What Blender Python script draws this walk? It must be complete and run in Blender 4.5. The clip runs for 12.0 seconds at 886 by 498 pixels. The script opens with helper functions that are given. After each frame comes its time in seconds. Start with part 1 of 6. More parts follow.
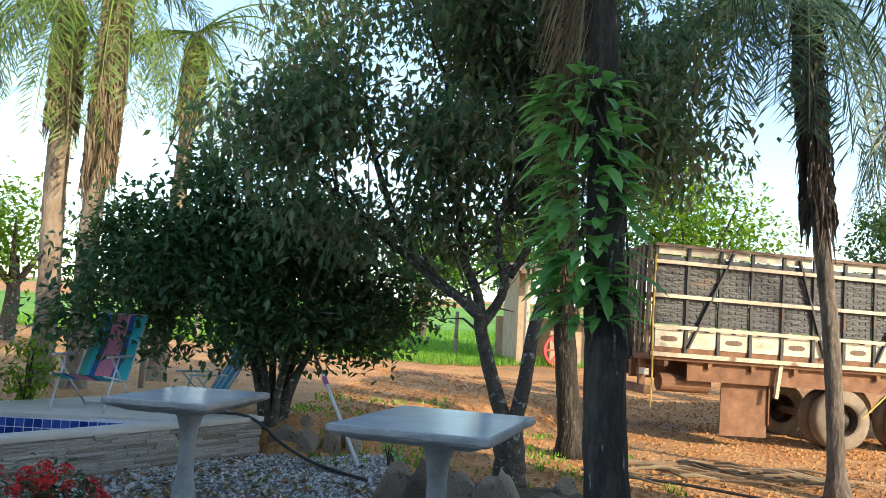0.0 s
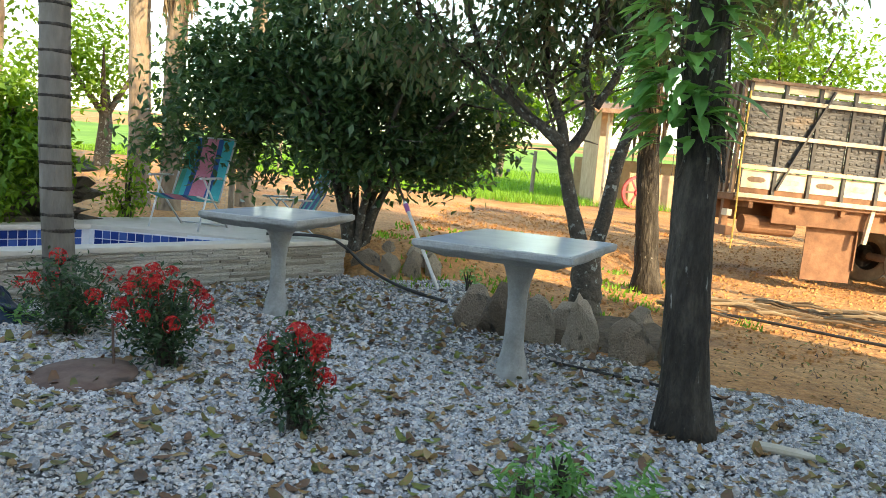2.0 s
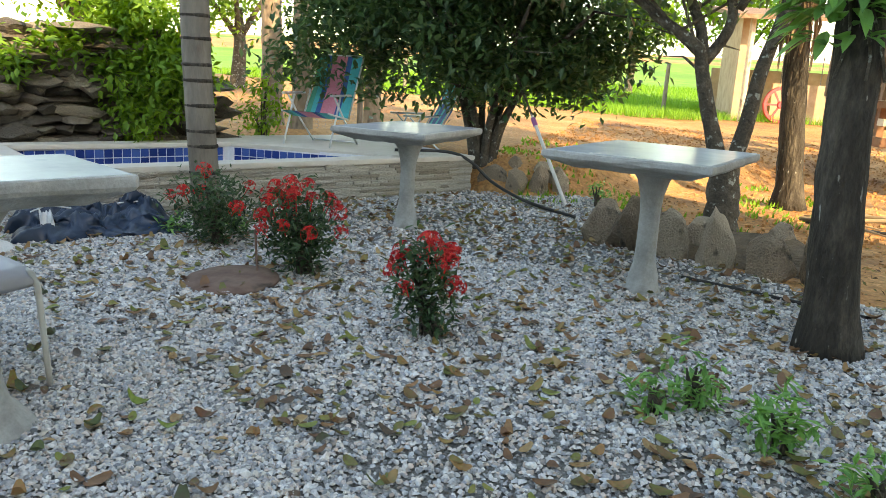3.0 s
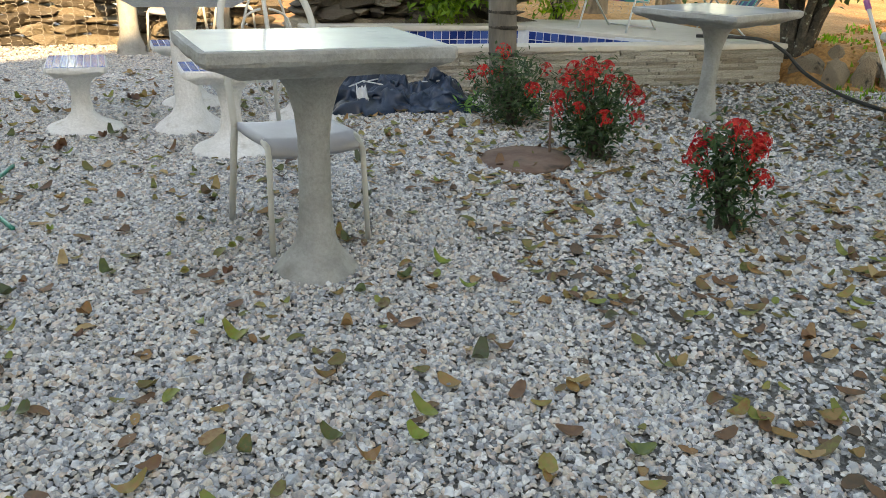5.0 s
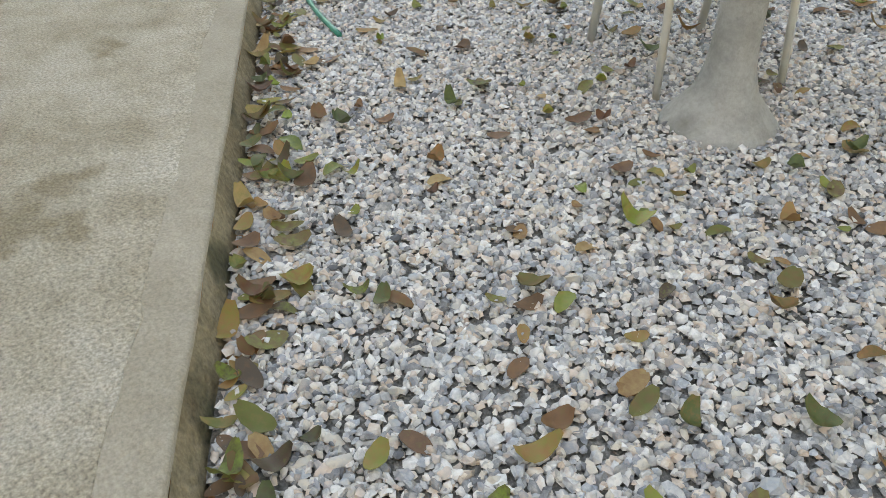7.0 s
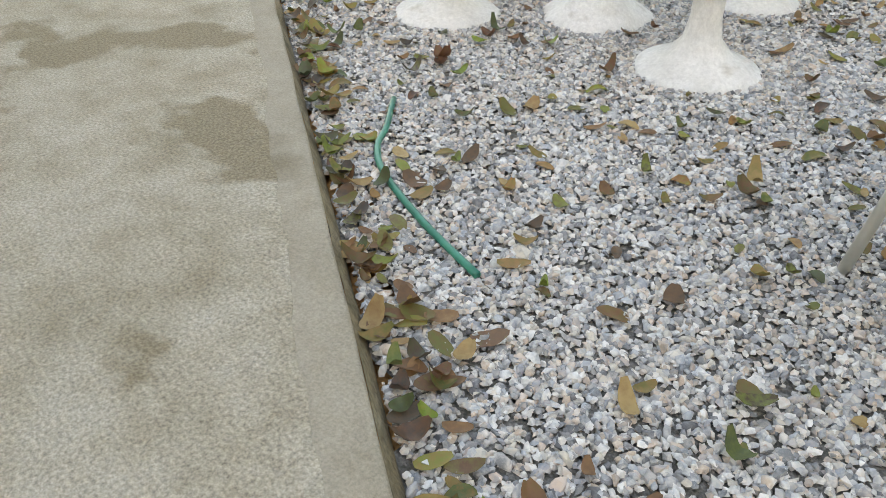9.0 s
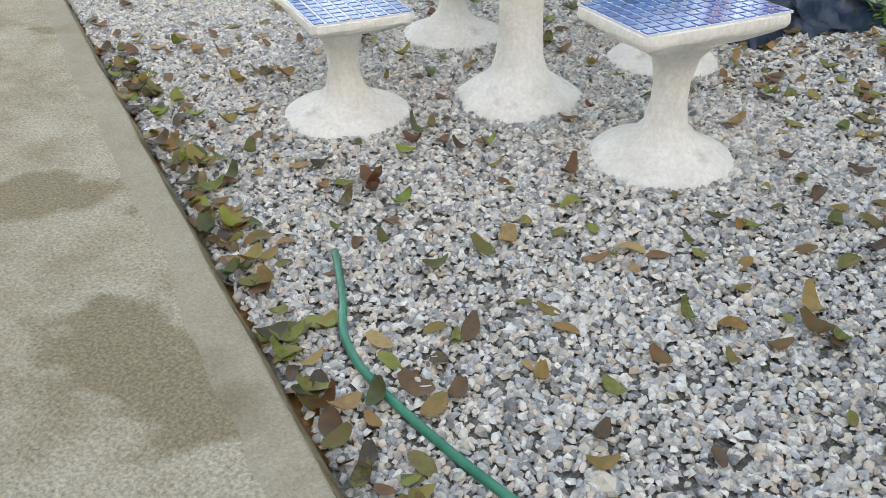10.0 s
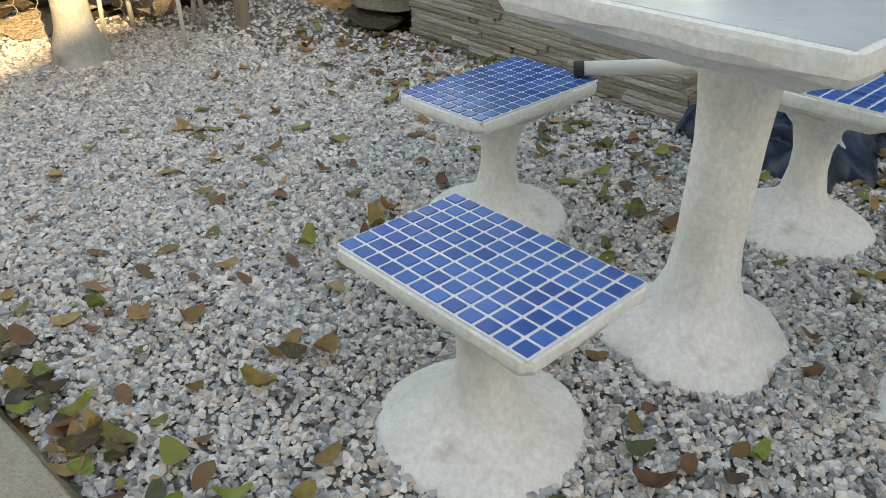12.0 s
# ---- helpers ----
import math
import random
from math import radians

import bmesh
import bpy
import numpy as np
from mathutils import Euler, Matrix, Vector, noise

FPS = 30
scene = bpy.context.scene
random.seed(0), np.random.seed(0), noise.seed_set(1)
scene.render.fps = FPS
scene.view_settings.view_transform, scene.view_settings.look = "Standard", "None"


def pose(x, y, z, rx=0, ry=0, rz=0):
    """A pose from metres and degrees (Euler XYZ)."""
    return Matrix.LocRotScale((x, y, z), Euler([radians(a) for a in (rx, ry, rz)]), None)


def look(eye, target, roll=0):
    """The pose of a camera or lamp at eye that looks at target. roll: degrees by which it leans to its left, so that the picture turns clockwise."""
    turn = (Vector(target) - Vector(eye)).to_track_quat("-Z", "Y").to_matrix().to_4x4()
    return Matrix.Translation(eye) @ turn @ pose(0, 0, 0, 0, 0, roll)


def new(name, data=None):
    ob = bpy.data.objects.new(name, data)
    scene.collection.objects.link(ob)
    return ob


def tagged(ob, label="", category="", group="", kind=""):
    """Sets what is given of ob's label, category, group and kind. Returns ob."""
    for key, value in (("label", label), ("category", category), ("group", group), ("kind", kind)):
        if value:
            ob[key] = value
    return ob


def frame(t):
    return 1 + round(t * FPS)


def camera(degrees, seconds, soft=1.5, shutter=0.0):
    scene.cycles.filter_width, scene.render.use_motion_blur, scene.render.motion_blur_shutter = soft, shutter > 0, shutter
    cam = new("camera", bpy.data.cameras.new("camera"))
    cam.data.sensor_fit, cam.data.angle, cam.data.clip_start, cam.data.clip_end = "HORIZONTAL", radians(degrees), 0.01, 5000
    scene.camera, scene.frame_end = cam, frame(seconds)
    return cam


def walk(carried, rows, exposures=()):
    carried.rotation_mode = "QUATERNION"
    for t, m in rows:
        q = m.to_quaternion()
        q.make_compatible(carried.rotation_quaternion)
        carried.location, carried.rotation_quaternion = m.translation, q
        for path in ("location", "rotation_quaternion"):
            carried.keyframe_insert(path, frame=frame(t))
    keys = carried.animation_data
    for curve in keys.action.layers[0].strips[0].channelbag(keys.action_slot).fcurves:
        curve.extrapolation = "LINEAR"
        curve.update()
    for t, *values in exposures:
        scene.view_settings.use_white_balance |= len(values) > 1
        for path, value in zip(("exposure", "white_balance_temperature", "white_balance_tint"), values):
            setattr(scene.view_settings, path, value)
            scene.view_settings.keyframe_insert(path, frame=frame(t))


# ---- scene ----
cam = camera(59.1, 12.0, soft=0.65)
PATH = [
    (0, (-0.578, 0.571, 1.588), (-0.683, 2.56, 1.777), 3.2),
    (0.5, (-0.624, 0.561, 1.594), (-0.626, 2.549, 1.821), 3.5),
    (1, (-0.623, 0.562, 1.585), (-0.629, 2.558, 1.718), 4.0),
    (1.5, (-0.624, 0.564, 1.492), (-0.744, 2.56, 1.438), 4.7),
    (2, (-0.636, 0.564, 1.443), (-0.902, 2.534, 1.219), 4.7),
    (2.5, (-0.658, 0.559, 1.411), (-1.072, 2.483, 1.054), 4.3),
    (2.7, (-0.664, 0.562, 1.399), (-1.134, 2.465, 1.001), 4.1),
    (4.3, (-0.646, 0.522, 1.36), (-1.541, 2.217, 0.79), 2.0),
    (4.4, (-0.649, 0.504, 1.366), (-1.574, 2.181, 0.788), 2.4),
    (4.5, (-0.651, 0.516, 1.36), (-1.615, 2.163, 0.763), 2.0),
    (5, (-0.731, 0.482, 1.327), (-1.842, 1.973, 0.591), 2.1),
    (5.3, (-0.838, 0.458, 1.285), (-2.007, 1.836, 0.427), 2.6),
    (5.5, (-0.928, 0.447, 1.242), (-2.124, 1.744, 0.298), 2.6),
    (6, (-1.121, 0.464, 1.148), (-2.363, 1.549, 0.016), 2.5),
    (6.5, (-1.305, 0.621, 1.142), (-2.603, 1.574, -0.043), 0.7),
    (7, (-1.62, 0.664, 1.124), (-2.973, 1.563, -0.043), -0.8),
    (7.5, (-2.051, 0.728, 1.141), (-3.445, 1.62, 0.017), -1.3),
    (7.7, (-2.218, 0.76, 1.158), (-3.621, 1.645, 0.04), -1.4),
    (9.3, (-3.361, 0.911, 1.264), (-4.545, 2.027, 0.101), -0.2),
    (9.5, (-3.542, 0.95, 1.24), (-4.673, 2.12, 0.076), -0.6),
    (9.9, (-3.895, 1.062, 1.255), (-4.903, 2.387, 0.147), -0.0),
    (10, (-3.968, 1.098, 1.283), (-4.937, 2.461, 0.187), -0.4),
    (10.5, (-4.324, 1.359, 1.327), (-5.111, 2.876, 0.289), -0.6),
    (11, (-4.773, 1.515, 1.354), (-5.436, 3.113, 0.352), -1.3),
    (11.5, (-5.168, 1.739, 1.362), (-5.774, 3.359, 0.357), -1.1),
    (12, (-5.657, 1.887, 1.35), (-6.163, 3.533, 0.334), -0.3),
]
walk(cam, [(t, look(eye, target, roll)) for t, eye, target, roll in PATH],
     [(0, 1.5, 6800, 8), (1, 1.55, 6700, 7), (1.5, 1.75, 6900, 6), (2.0, 2.15, 8500, 8), (2.5, 2.38, 9200, 8), (4.5, 2.38, 11200, 12), (6, 2.48, 12300, 14), (7.5, 2.78, 13000, 16), (9.5, 2.75, 12600, 16), (10.5, 2.62, 12400, 14), (11.5, 2.27, 12000, 12), (12, 2.2, 12500, 12)])

# ---- world and light ----
SUN_EL, SUN_AZ = radians(25), math.atan2(0.75, -0.66)   # sun stands low, to the right and behind the walker
world = bpy.data.worlds.new("world")
scene.world = world
world.use_nodes = True
wn = world.node_tree.nodes
sky = wn.new("ShaderNodeTexSky")
sky.sky_type = 'NISHITA'
sky.sun_disc = False
sky.sun_elevation, sky.sun_rotation = SUN_EL, SUN_AZ
sky.air_density, sky.dust_density, sky.ozone_density = 1.0, 0.4, 1.6
wn["Background"].inputs[1].default_value = 0.15
world.node_tree.links.new(sky.outputs[0], wn["Background"].inputs[0])
sun_data = bpy.data.lights.new("sun", 'SUN')
sun_data.energy, sun_data.angle, sun_data.color = 2.6, radians(0.6), (1.0, 0.86, 0.66)
sun = new("sun", sun_data)
SUN_FROM = Vector((math.sin(SUN_AZ) * math.cos(SUN_EL), math.cos(SUN_AZ) * math.cos(SUN_EL), math.sin(SUN_EL)))
sun.matrix_world = look(SUN_FROM * 40, (0, 0, 0))

# ---- mesh tools ----
rng = random.Random(7)
V = Vector


class Geo:
    """Collects vertices and faces for one mesh."""
    def __init__(self):
        self.v, self.f = [], []

    def add(self, verts, faces):
        n = len(self.v)
        self.v.extend([tuple(p) for p in verts])
        self.f.extend([tuple(i + n for i in q) for q in faces])
        return self

    def box(self, c, s, m=None, taper=1.0):
        x, y, z = s[0] / 2, s[1] / 2, s[2] / 2
        pts = [V((a * x * (taper if k > 0 else 1), b * y * (taper if k > 0 else 1), k * z)) for k in (-1, 1) for a, b in ((-1, -1), (1, -1), (1, 1), (-1, 1))]
        m = m or Matrix()
        self.add([V(c) + (m.to_3x3() @ p) for p in pts], [(3, 2, 1, 0), (4, 5, 6, 7), (0, 1, 5, 4), (1, 2, 6, 5), (2, 3, 7, 6), (3, 0, 4, 7)])
        return self

    def beam(self, a, b, w, h, up=(0, 0, 1)):
        a, b = V(a), V(b)
        d = (b - a).normalized()
        s = d.cross(V(up))
        s = s.normalized() if s.length > 1e-4 else V((1, 0, 0))
        u = s.cross(d)
        pts = [p + s * i * w / 2 + u * j * h / 2 for p in (a, b) for i, j in ((-1, -1), (1, -1), (1, 1), (-1, 1))]
        self.add(pts, [(3, 2, 1, 0), (4, 5, 6, 7), (0, 1, 5, 4), (1, 2, 6, 5), (2, 3, 7, 6), (3, 0, 4, 7)])
        return self

    def tube(self, pts, r, n=8, cap=True, wob=0.0):
        pts = [V(p) for p in pts]
        rs = r if isinstance(r, (list, tuple)) else [r] * len(pts)
        base = len(self.v)
        t0 = (pts[1] - pts[0]).normalized()
        ref = V((1, 0, 0)) if abs(t0.x) < 0.8 else V((0, 1, 0))
        u = t0.cross(ref).normalized()
        for i, p in enumerate(pts):
            t = (pts[min(i + 1, len(pts) - 1)] - pts[max(i - 1, 0)]).normalized()
            u = (u - t * u.dot(t)).normalized()
            w = t.cross(u)
            for k in range(n):
                a = 2 * math.pi * k / n
                q = rs[i] * (1 + (rng.uniform(-wob, wob) if wob else 0))
                self.v.append(tuple(p + (u * math.cos(a) + w * math.sin(a)) * q))
        for i in range(len(pts) - 1):
            for k in range(n):
                a, b = base + i * n + k, base + i * n + (k + 1) % n
                self.f.append((a, b, b + n, a + n))
        if cap:
            self.f.append(tuple(base + k for k in reversed(range(n))))
            self.f.append(tuple(base + (len(pts) - 1) * n + k for k in range(n)))
        return self

    def lathe(self, prof, n=24, c=(0, 0, 0), wob=0.0, seed=1, cap=True):
        r2 = random.Random(seed)
        ph = [r2.uniform(0, 6.28) for _ in range(4)]
        base = len(self.v)
        for r, z in prof:
            for k in range(n):
                a = 2 * math.pi * k / n
                q = r * (1 + wob * (math.sin(3 * a + ph[0] + z * 5) + 0.6 * math.sin(7 * a + ph[1] - z * 9)))
                self.v.append((c[0] + q * math.cos(a), c[1] + q * math.sin(a), c[2] + z))
        for i in range(len(prof) - 1):
            for k in range(n):
                a, b = base + i * n + k, base + i * n + (k + 1) % n
                self.f.append((a, b, b + n, a + n))
        if cap:
            self.f.append(tuple(base + k for k in reversed(range(n))))
            self.f.append(tuple(base + (len(prof) - 1) * n + k for k in range(n)))
        return self

    def mesh(self, name, smooth=False):
        me = bpy.data.meshes.new(name)
        me.from_pydata(self.v, [], self.f)
        if smooth:
            me.polygons.foreach_set("use_smooth", [True] * len(me.polygons))
        me.update()
        return me


def np_mesh(name, verts, faces, smooth=False):
    """A mesh from arrays of vertices (n, 3) and faces (m, k)."""
    me = bpy.data.meshes.new(name)
    n, k = faces.shape
    me.vertices.add(len(verts))
    me.vertices.foreach_set("co", verts.astype(np.float32).ravel())
    me.loops.add(n * k)
    me.loops.foreach_set("vertex_index", faces.astype(np.int32).ravel())
    me.polygons.add(n)
    me.polygons.foreach_set("loop_start", np.arange(0, n * k, k, dtype=np.int32))
    me.polygons.foreach_set("use_smooth", np.full(n, smooth))
    me.update(calc_edges=True)
    return me


def bevel(me, width, segs=2, angle=40):
    bm = bmesh.new()
    bm.from_mesh(me)
    bmesh.ops.recalc_face_normals(bm, faces=bm.faces)
    es = [e for e in bm.edges if len(e.link_faces) == 2 and e.calc_face_angle(0) > radians(angle)]
    bmesh.ops.bevel(bm, geom=es, offset=width, segments=segs, affect='EDGES', clamp_overlap=True)
    bm.to_mesh(me)
    bm.free()
    return me


def part(name, geo, mat, parent=None, label="", smooth=False, bev=0.0, at=None):
    me = geo.mesh(name, smooth) if isinstance(geo, Geo) else geo
    if bev:
        bevel(me, bev)
    if not me.materials:
        me.materials.append(mat)
    ob = new(name, me)
    ob.parent = parent
    if at is not None:
        ob.matrix_basis = at
    if label:
        ob["label"] = label
    return ob


def thing(name, label, category, group="", at=None, kind=""):
    ob = new(name)
    ob.empty_display_size = 0.1
    if at is not None:
        ob.matrix_basis = at
    return tagged(ob, label, category, group, kind)


# ---- materials ----
def hexc(r, g, b):
    return (r, g, b, 1.0)


def material(name, cols, scale=6.0, rough=0.8, bump=0.3, bscale=40.0, metal=0.0, spots=None, spot_scale=2.0, spot_at=0.55, island=False, obj_random=False, detail=8, stretch=(1, 1, 1), spec=0.4, dist=0.01, grain=0.0, gscale=150.0, spot_soft=0.12):
    """Two scales of noise between the colours, a coarse stain, and fine relief."""
    m = bpy.data.materials.new(name)
    m.use_nodes = True
    nt = m.node_tree
    N, Lk = nt.nodes, nt.links
    b = N["Principled BSDF"]
    tc = N.new("ShaderNodeTexCoord")
    mp = N.new("ShaderNodeMapping")
    mp.inputs["Scale"].default_value = stretch
    Lk.new(tc.outputs["Object"], mp.inputs[0])
    n1 = N.new("ShaderNodeTexNoise")
    n1.inputs["Scale"].default_value, n1.inputs["Detail"].default_value, n1.inputs["Roughness"].default_value = scale, detail, 0.65
    Lk.new(mp.outputs[0], n1.inputs["Vector"])
    ramp = N.new("ShaderNodeValToRGB")
    els = ramp.color_ramp.elements
    lo, hi = (0.28, 0.72) if not island and not obj_random else (0.0, 1.0)
    els[0].position, els[0].color = lo, hexc(*cols[0])
    els[1].position, els[1].color = hi, hexc(*cols[-1])
    for i, c in enumerate(cols[1:-1]):
        e = els.new(lo + (hi - lo) * (i + 1) / (len(cols) - 1))
        e.color = hexc(*c)
    fac = n1.outputs["Fac"]
    if island or obj_random:
        g = N.new("ShaderNodeNewGeometry" if island else "ShaderNodeObjectInfo")
        out = g.outputs["Random Per Island"] if island else g.outputs["Random"]
        mx = N.new("ShaderNodeMath")
        mx.operation = 'MULTIPLY_ADD'
        Lk.new(n1.outputs["Fac"], mx.inputs[0])
        mx.inputs[1].default_value = 0.3
        ad = N.new("ShaderNodeMath")
        ad.operation = 'SUBTRACT'
        Lk.new(out, ad.inputs[0])
        ad.inputs[1].default_value = 0.15
        Lk.new(ad.outputs[0], mx.inputs[2])
        fac = mx.outputs[0]
    Lk.new(fac, ramp.inputs[0])
    col = ramp.outputs[0]
    if spots:
        n2 = N.new("ShaderNodeTexNoise")
        n2.inputs["Scale"].default_value, n2.inputs["Detail"].default_value = spot_scale, 5
        Lk.new(mp.outputs[0], n2.inputs["Vector"])
        r2 = N.new("ShaderNodeValToRGB")
        r2.color_ramp.elements[0].position, r2.color_ramp.elements[1].position = spot_at, spot_at + spot_soft
        Lk.new(n2.outputs["Fac"], r2.inputs[0])
        mix = N.new("ShaderNodeMix")
        mix.data_type = 'RGBA'
        Lk.new(r2.outputs[0], mix.inputs["Factor"])
        Lk.new(col, mix.inputs["A"])
        mix.inputs["B"].default_value = hexc(*spots)
        col = mix.outputs["Result"]
    if grain:
        n4 = N.new("ShaderNodeTexNoise")
        n4.inputs["Scale"].default_value, n4.inputs["Detail"].default_value, n4.inputs["Roughness"].default_value = gscale, 4, 0.75
        Lk.new(mp.outputs[0], n4.inputs["Vector"])
        mr = N.new("ShaderNodeMapRange")
        mr.inputs["From Min"].default_value, mr.inputs["From Max"].default_value = 0.3, 0.7
        mr.inputs["To Min"].default_value, mr.inputs["To Max"].default_value = 1 - grain, 1 + grain * 0.6
        Lk.new(n4.outputs["Fac"], mr.inputs["Value"])
        mg = N.new("ShaderNodeMix")
        mg.data_type, mg.blend_type = 'RGBA', 'MULTIPLY'
        mg.inputs["Factor"].default_value = 1.0
        Lk.new(col, mg.inputs["A"])
        Lk.new(mr.outputs[0], mg.inputs["B"])
        col = mg.outputs["Result"]
    Lk.new(col, b.inputs["Base Color"])
    b.inputs["Roughness"].default_value, b.inputs["Metallic"].default_value = rough, metal
    b.inputs["Specular IOR Level"].default_value = spec
    if bump:
        n3 = N.new("ShaderNodeTexNoise")
        n3.inputs["Scale"].default_value, n3.inputs["Detail"].default_value = bscale, 6
        Lk.new(mp.outputs[0], n3.inputs["Vector"])
        bp = N.new("ShaderNodeBump")
        bp.inputs["Strength"].default_value, bp.inputs["Distance"].default_value = bump, dist
        Lk.new(n3.outputs["Fac"], bp.inputs["Height"])
        Lk.new(bp.outputs[0], b.inputs["Normal"])
    return m


def leaf_material(name, cols, rough=0.45, trans=0.25, scale=3.0):
    m = material(name, cols, scale=scale, rough=rough, bump=0.0, island=True)
    nt = m.node_tree
    N, Lk = nt.nodes, nt.links
    b = N["Principled BSDF"]
    src = b.inputs["Base Color"].links[0].from_socket
    tr = N.new("ShaderNodeBsdfTranslucent")
    hs = N.new("ShaderNodeHueSaturation")
    hs.inputs["Value"].default_value, hs.inputs["Saturation"].default_value, hs.inputs["Hue"].default_value = 1.6, 1.15, 0.48
    Lk.new(src, hs.inputs["Color"])
    Lk.new(hs.outputs[0], tr.inputs[0])
    mx = N.new("ShaderNodeMixShader")
    mx.inputs[0].default_value = trans
    Lk.new(b.outputs[0], mx.inputs[1])
    Lk.new(tr.outputs[0], mx.inputs[2])
    Lk.new(mx.outputs[0], N["Material Output"].inputs[0])
    return m


M_CEMENT = material("grey_cement", [(0.25, 0.25, 0.23), (0.36, 0.36, 0.34), (0.46, 0.46, 0.44)], 5, 0.85, 0.5, 60, spots=(0.2, 0.2, 0.17), spot_scale=3.5, spot_at=0.58, grain=0.16, gscale=60)
M_WHITEWASH = material("whitewashed_cement", [(0.64, 0.63, 0.6), (0.77, 0.765, 0.75), (0.84, 0.835, 0.825)], 4, 0.85, 0.45, 50, spots=(0.42, 0.38, 0.31), spot_scale=4, spot_at=0.62, grain=0.16, gscale=60)
# polished top; base colour carries some of the sky's pale blue reflection
M_TOPSKY = material("sky_tinted_polished_top", [(0.42, 0.45, 0.49), (0.52, 0.55, 0.59), (0.6, 0.63, 0.67)], 3, 0.22, 0.05, 20, spots=(0.3, 0.32, 0.35), spot_scale=5, spot_at=0.66)
M_CONCRETE = material("walkway_concrete", [(0.31, 0.26, 0.185), (0.43, 0.38, 0.3), (0.52, 0.48, 0.41)], 4.5, 0.92, 0.8, 60, spots=(0.29, 0.24, 0.165), spot_scale=2.0, spot_at=0.57, dist=0.02, grain=0.55, gscale=110, spot_soft=0.045)
M_CONCRETE_EDGE = material("concrete_edge_smooth", [(0.32, 0.275, 0.21), (0.42, 0.375, 0.305)], 5, 0.88, 0.6, 90, spots=(0.24, 0.2, 0.14), spot_scale=2.0, spot_at=0.58, grain=0.3, gscale=140)
M_DIRT = material("orange_dirt", [(0.42, 0.18, 0.06), (0.54, 0.265, 0.1), (0.64, 0.36, 0.16)], 1.2, 0.95, 0.8, 14, spots=(0.27, 0.14, 0.07), spot_scale=0.35, spot_at=0.56, dist=0.05, grain=0.5, gscale=16)
M_STONE = material("crushed_stone", [(0.13, 0.135, 0.145), (0.38, 0.385, 0.39), (0.74, 0.72, 0.69), (0.2, 0.225, 0.25), (0.58, 0.46, 0.37), (0.78, 0.77, 0.745), (0.36, 0.395, 0.43), (0.62, 0.56, 0.48), (0.22, 0.23, 0.24), (0.72, 0.68, 0.63), (0.3, 0.325, 0.36), (0.66, 0.54, 0.46)], 30, 0.65, 0.0, island=True)
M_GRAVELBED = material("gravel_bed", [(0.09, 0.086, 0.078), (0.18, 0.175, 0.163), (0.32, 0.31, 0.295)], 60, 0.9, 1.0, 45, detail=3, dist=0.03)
M_TILE = material("blue_glazed_tile", [(0.016, 0.09, 0.33), (0.022, 0.125, 0.42), (0.04, 0.165, 0.48)], 20, 0.12, 0.0, obj_random=True, spec=0.6)
M_TILE_ISL = material("blue_pool_tile", [(0.01, 0.03, 0.16), (0.02, 0.06, 0.26), (0.06, 0.14, 0.4)], 8, 0.15, 0.0, island=True, spec=0.6)
M_GROUT = material("white_grout", [(0.6, 0.62, 0.66), (0.75, 0.76, 0.78)], 30, 0.7, 0.2, 90)
M_COPING = material("cream_coping", [(0.52, 0.48, 0.41), (0.62, 0.58, 0.52)], 6, 0.7, 0.2, 50)
M_STONESTRIP = material("split_stone_cladding", [(0.27, 0.235, 0.185), (0.38, 0.345, 0.285), (0.5, 0.465, 0.4), (0.42, 0.395, 0.35)], 9, 0.85, 0.9, 40, obj_random=True, stretch=(1, 1, 3), grain=0.3, gscale=30, dist=0.02)
M_STEELW = material("white_painted_steel", [(0.55, 0.53, 0.48), (0.68, 0.66, 0.6)], 8, 0.5, 0.15, 50, spots=(0.35, 0.24, 0.15), spot_scale=9, spot_at=0.66)
M_SEAT = material("grey_seat_vinyl", [(0.40, 0.39, 0.42), (0.5, 0.49, 0.52)], 4, 0.5, 0.1, 40)
M_PALM = material("dark_palm_bark", [(0.02, 0.016, 0.012), (0.046, 0.038, 0.029), (0.11, 0.093, 0.073)], 9, 0.95, 1.0, 26, stretch=(1, 1, 0.3), spots=(0.3, 0.29, 0.26), spot_scale=26, spot_at=0.66, dist=0.05, spot_soft=0.05, grain=0.4, gscale=50)
M_PALMG = material("grey_palm_bark", [(0.1, 0.085, 0.07), (0.18, 0.158, 0.13), (0.27, 0.24, 0.205)], 6, 0.95, 0.8, 25, stretch=(1, 1, 0.3), spots=(0.07, 0.06, 0.05), spot_scale=5, spot_at=0.62, dist=0.02)
M_PALMB = material("brown_palm_bark", [(0.07, 0.055, 0.042), (0.14, 0.11, 0.085), (0.22, 0.18, 0.14)], 7, 0.95, 0.9, 25, stretch=(1, 1, 0.3), spots=(0.05, 0.04, 0.03), spot_scale=6, spot_at=0.6, dist=0.03, grain=0.4, gscale=40)
M_PALMT = material("tan_palm_bark", [(0.15, 0.10, 0.065), (0.27, 0.2, 0.14), (0.4, 0.32, 0.24)], 4, 0.95, 1.0, 18, stretch=(1, 1, 0.4), spots=(0.06, 0.045, 0.035), spot_scale=4, spot_at=0.58, dist=0.03)
M_BARK = material("lichen_bark", [(0.045, 0.038, 0.03), (0.09, 0.075, 0.058), (0.15, 0.13, 0.1)], 9, 0.95, 1.0, 30, spots=(0.30, 0.32, 0.28), spot_scale=14, spot_at=0.6, dist=0.03, grain=0.4, gscale=45, spot_soft=0.05)
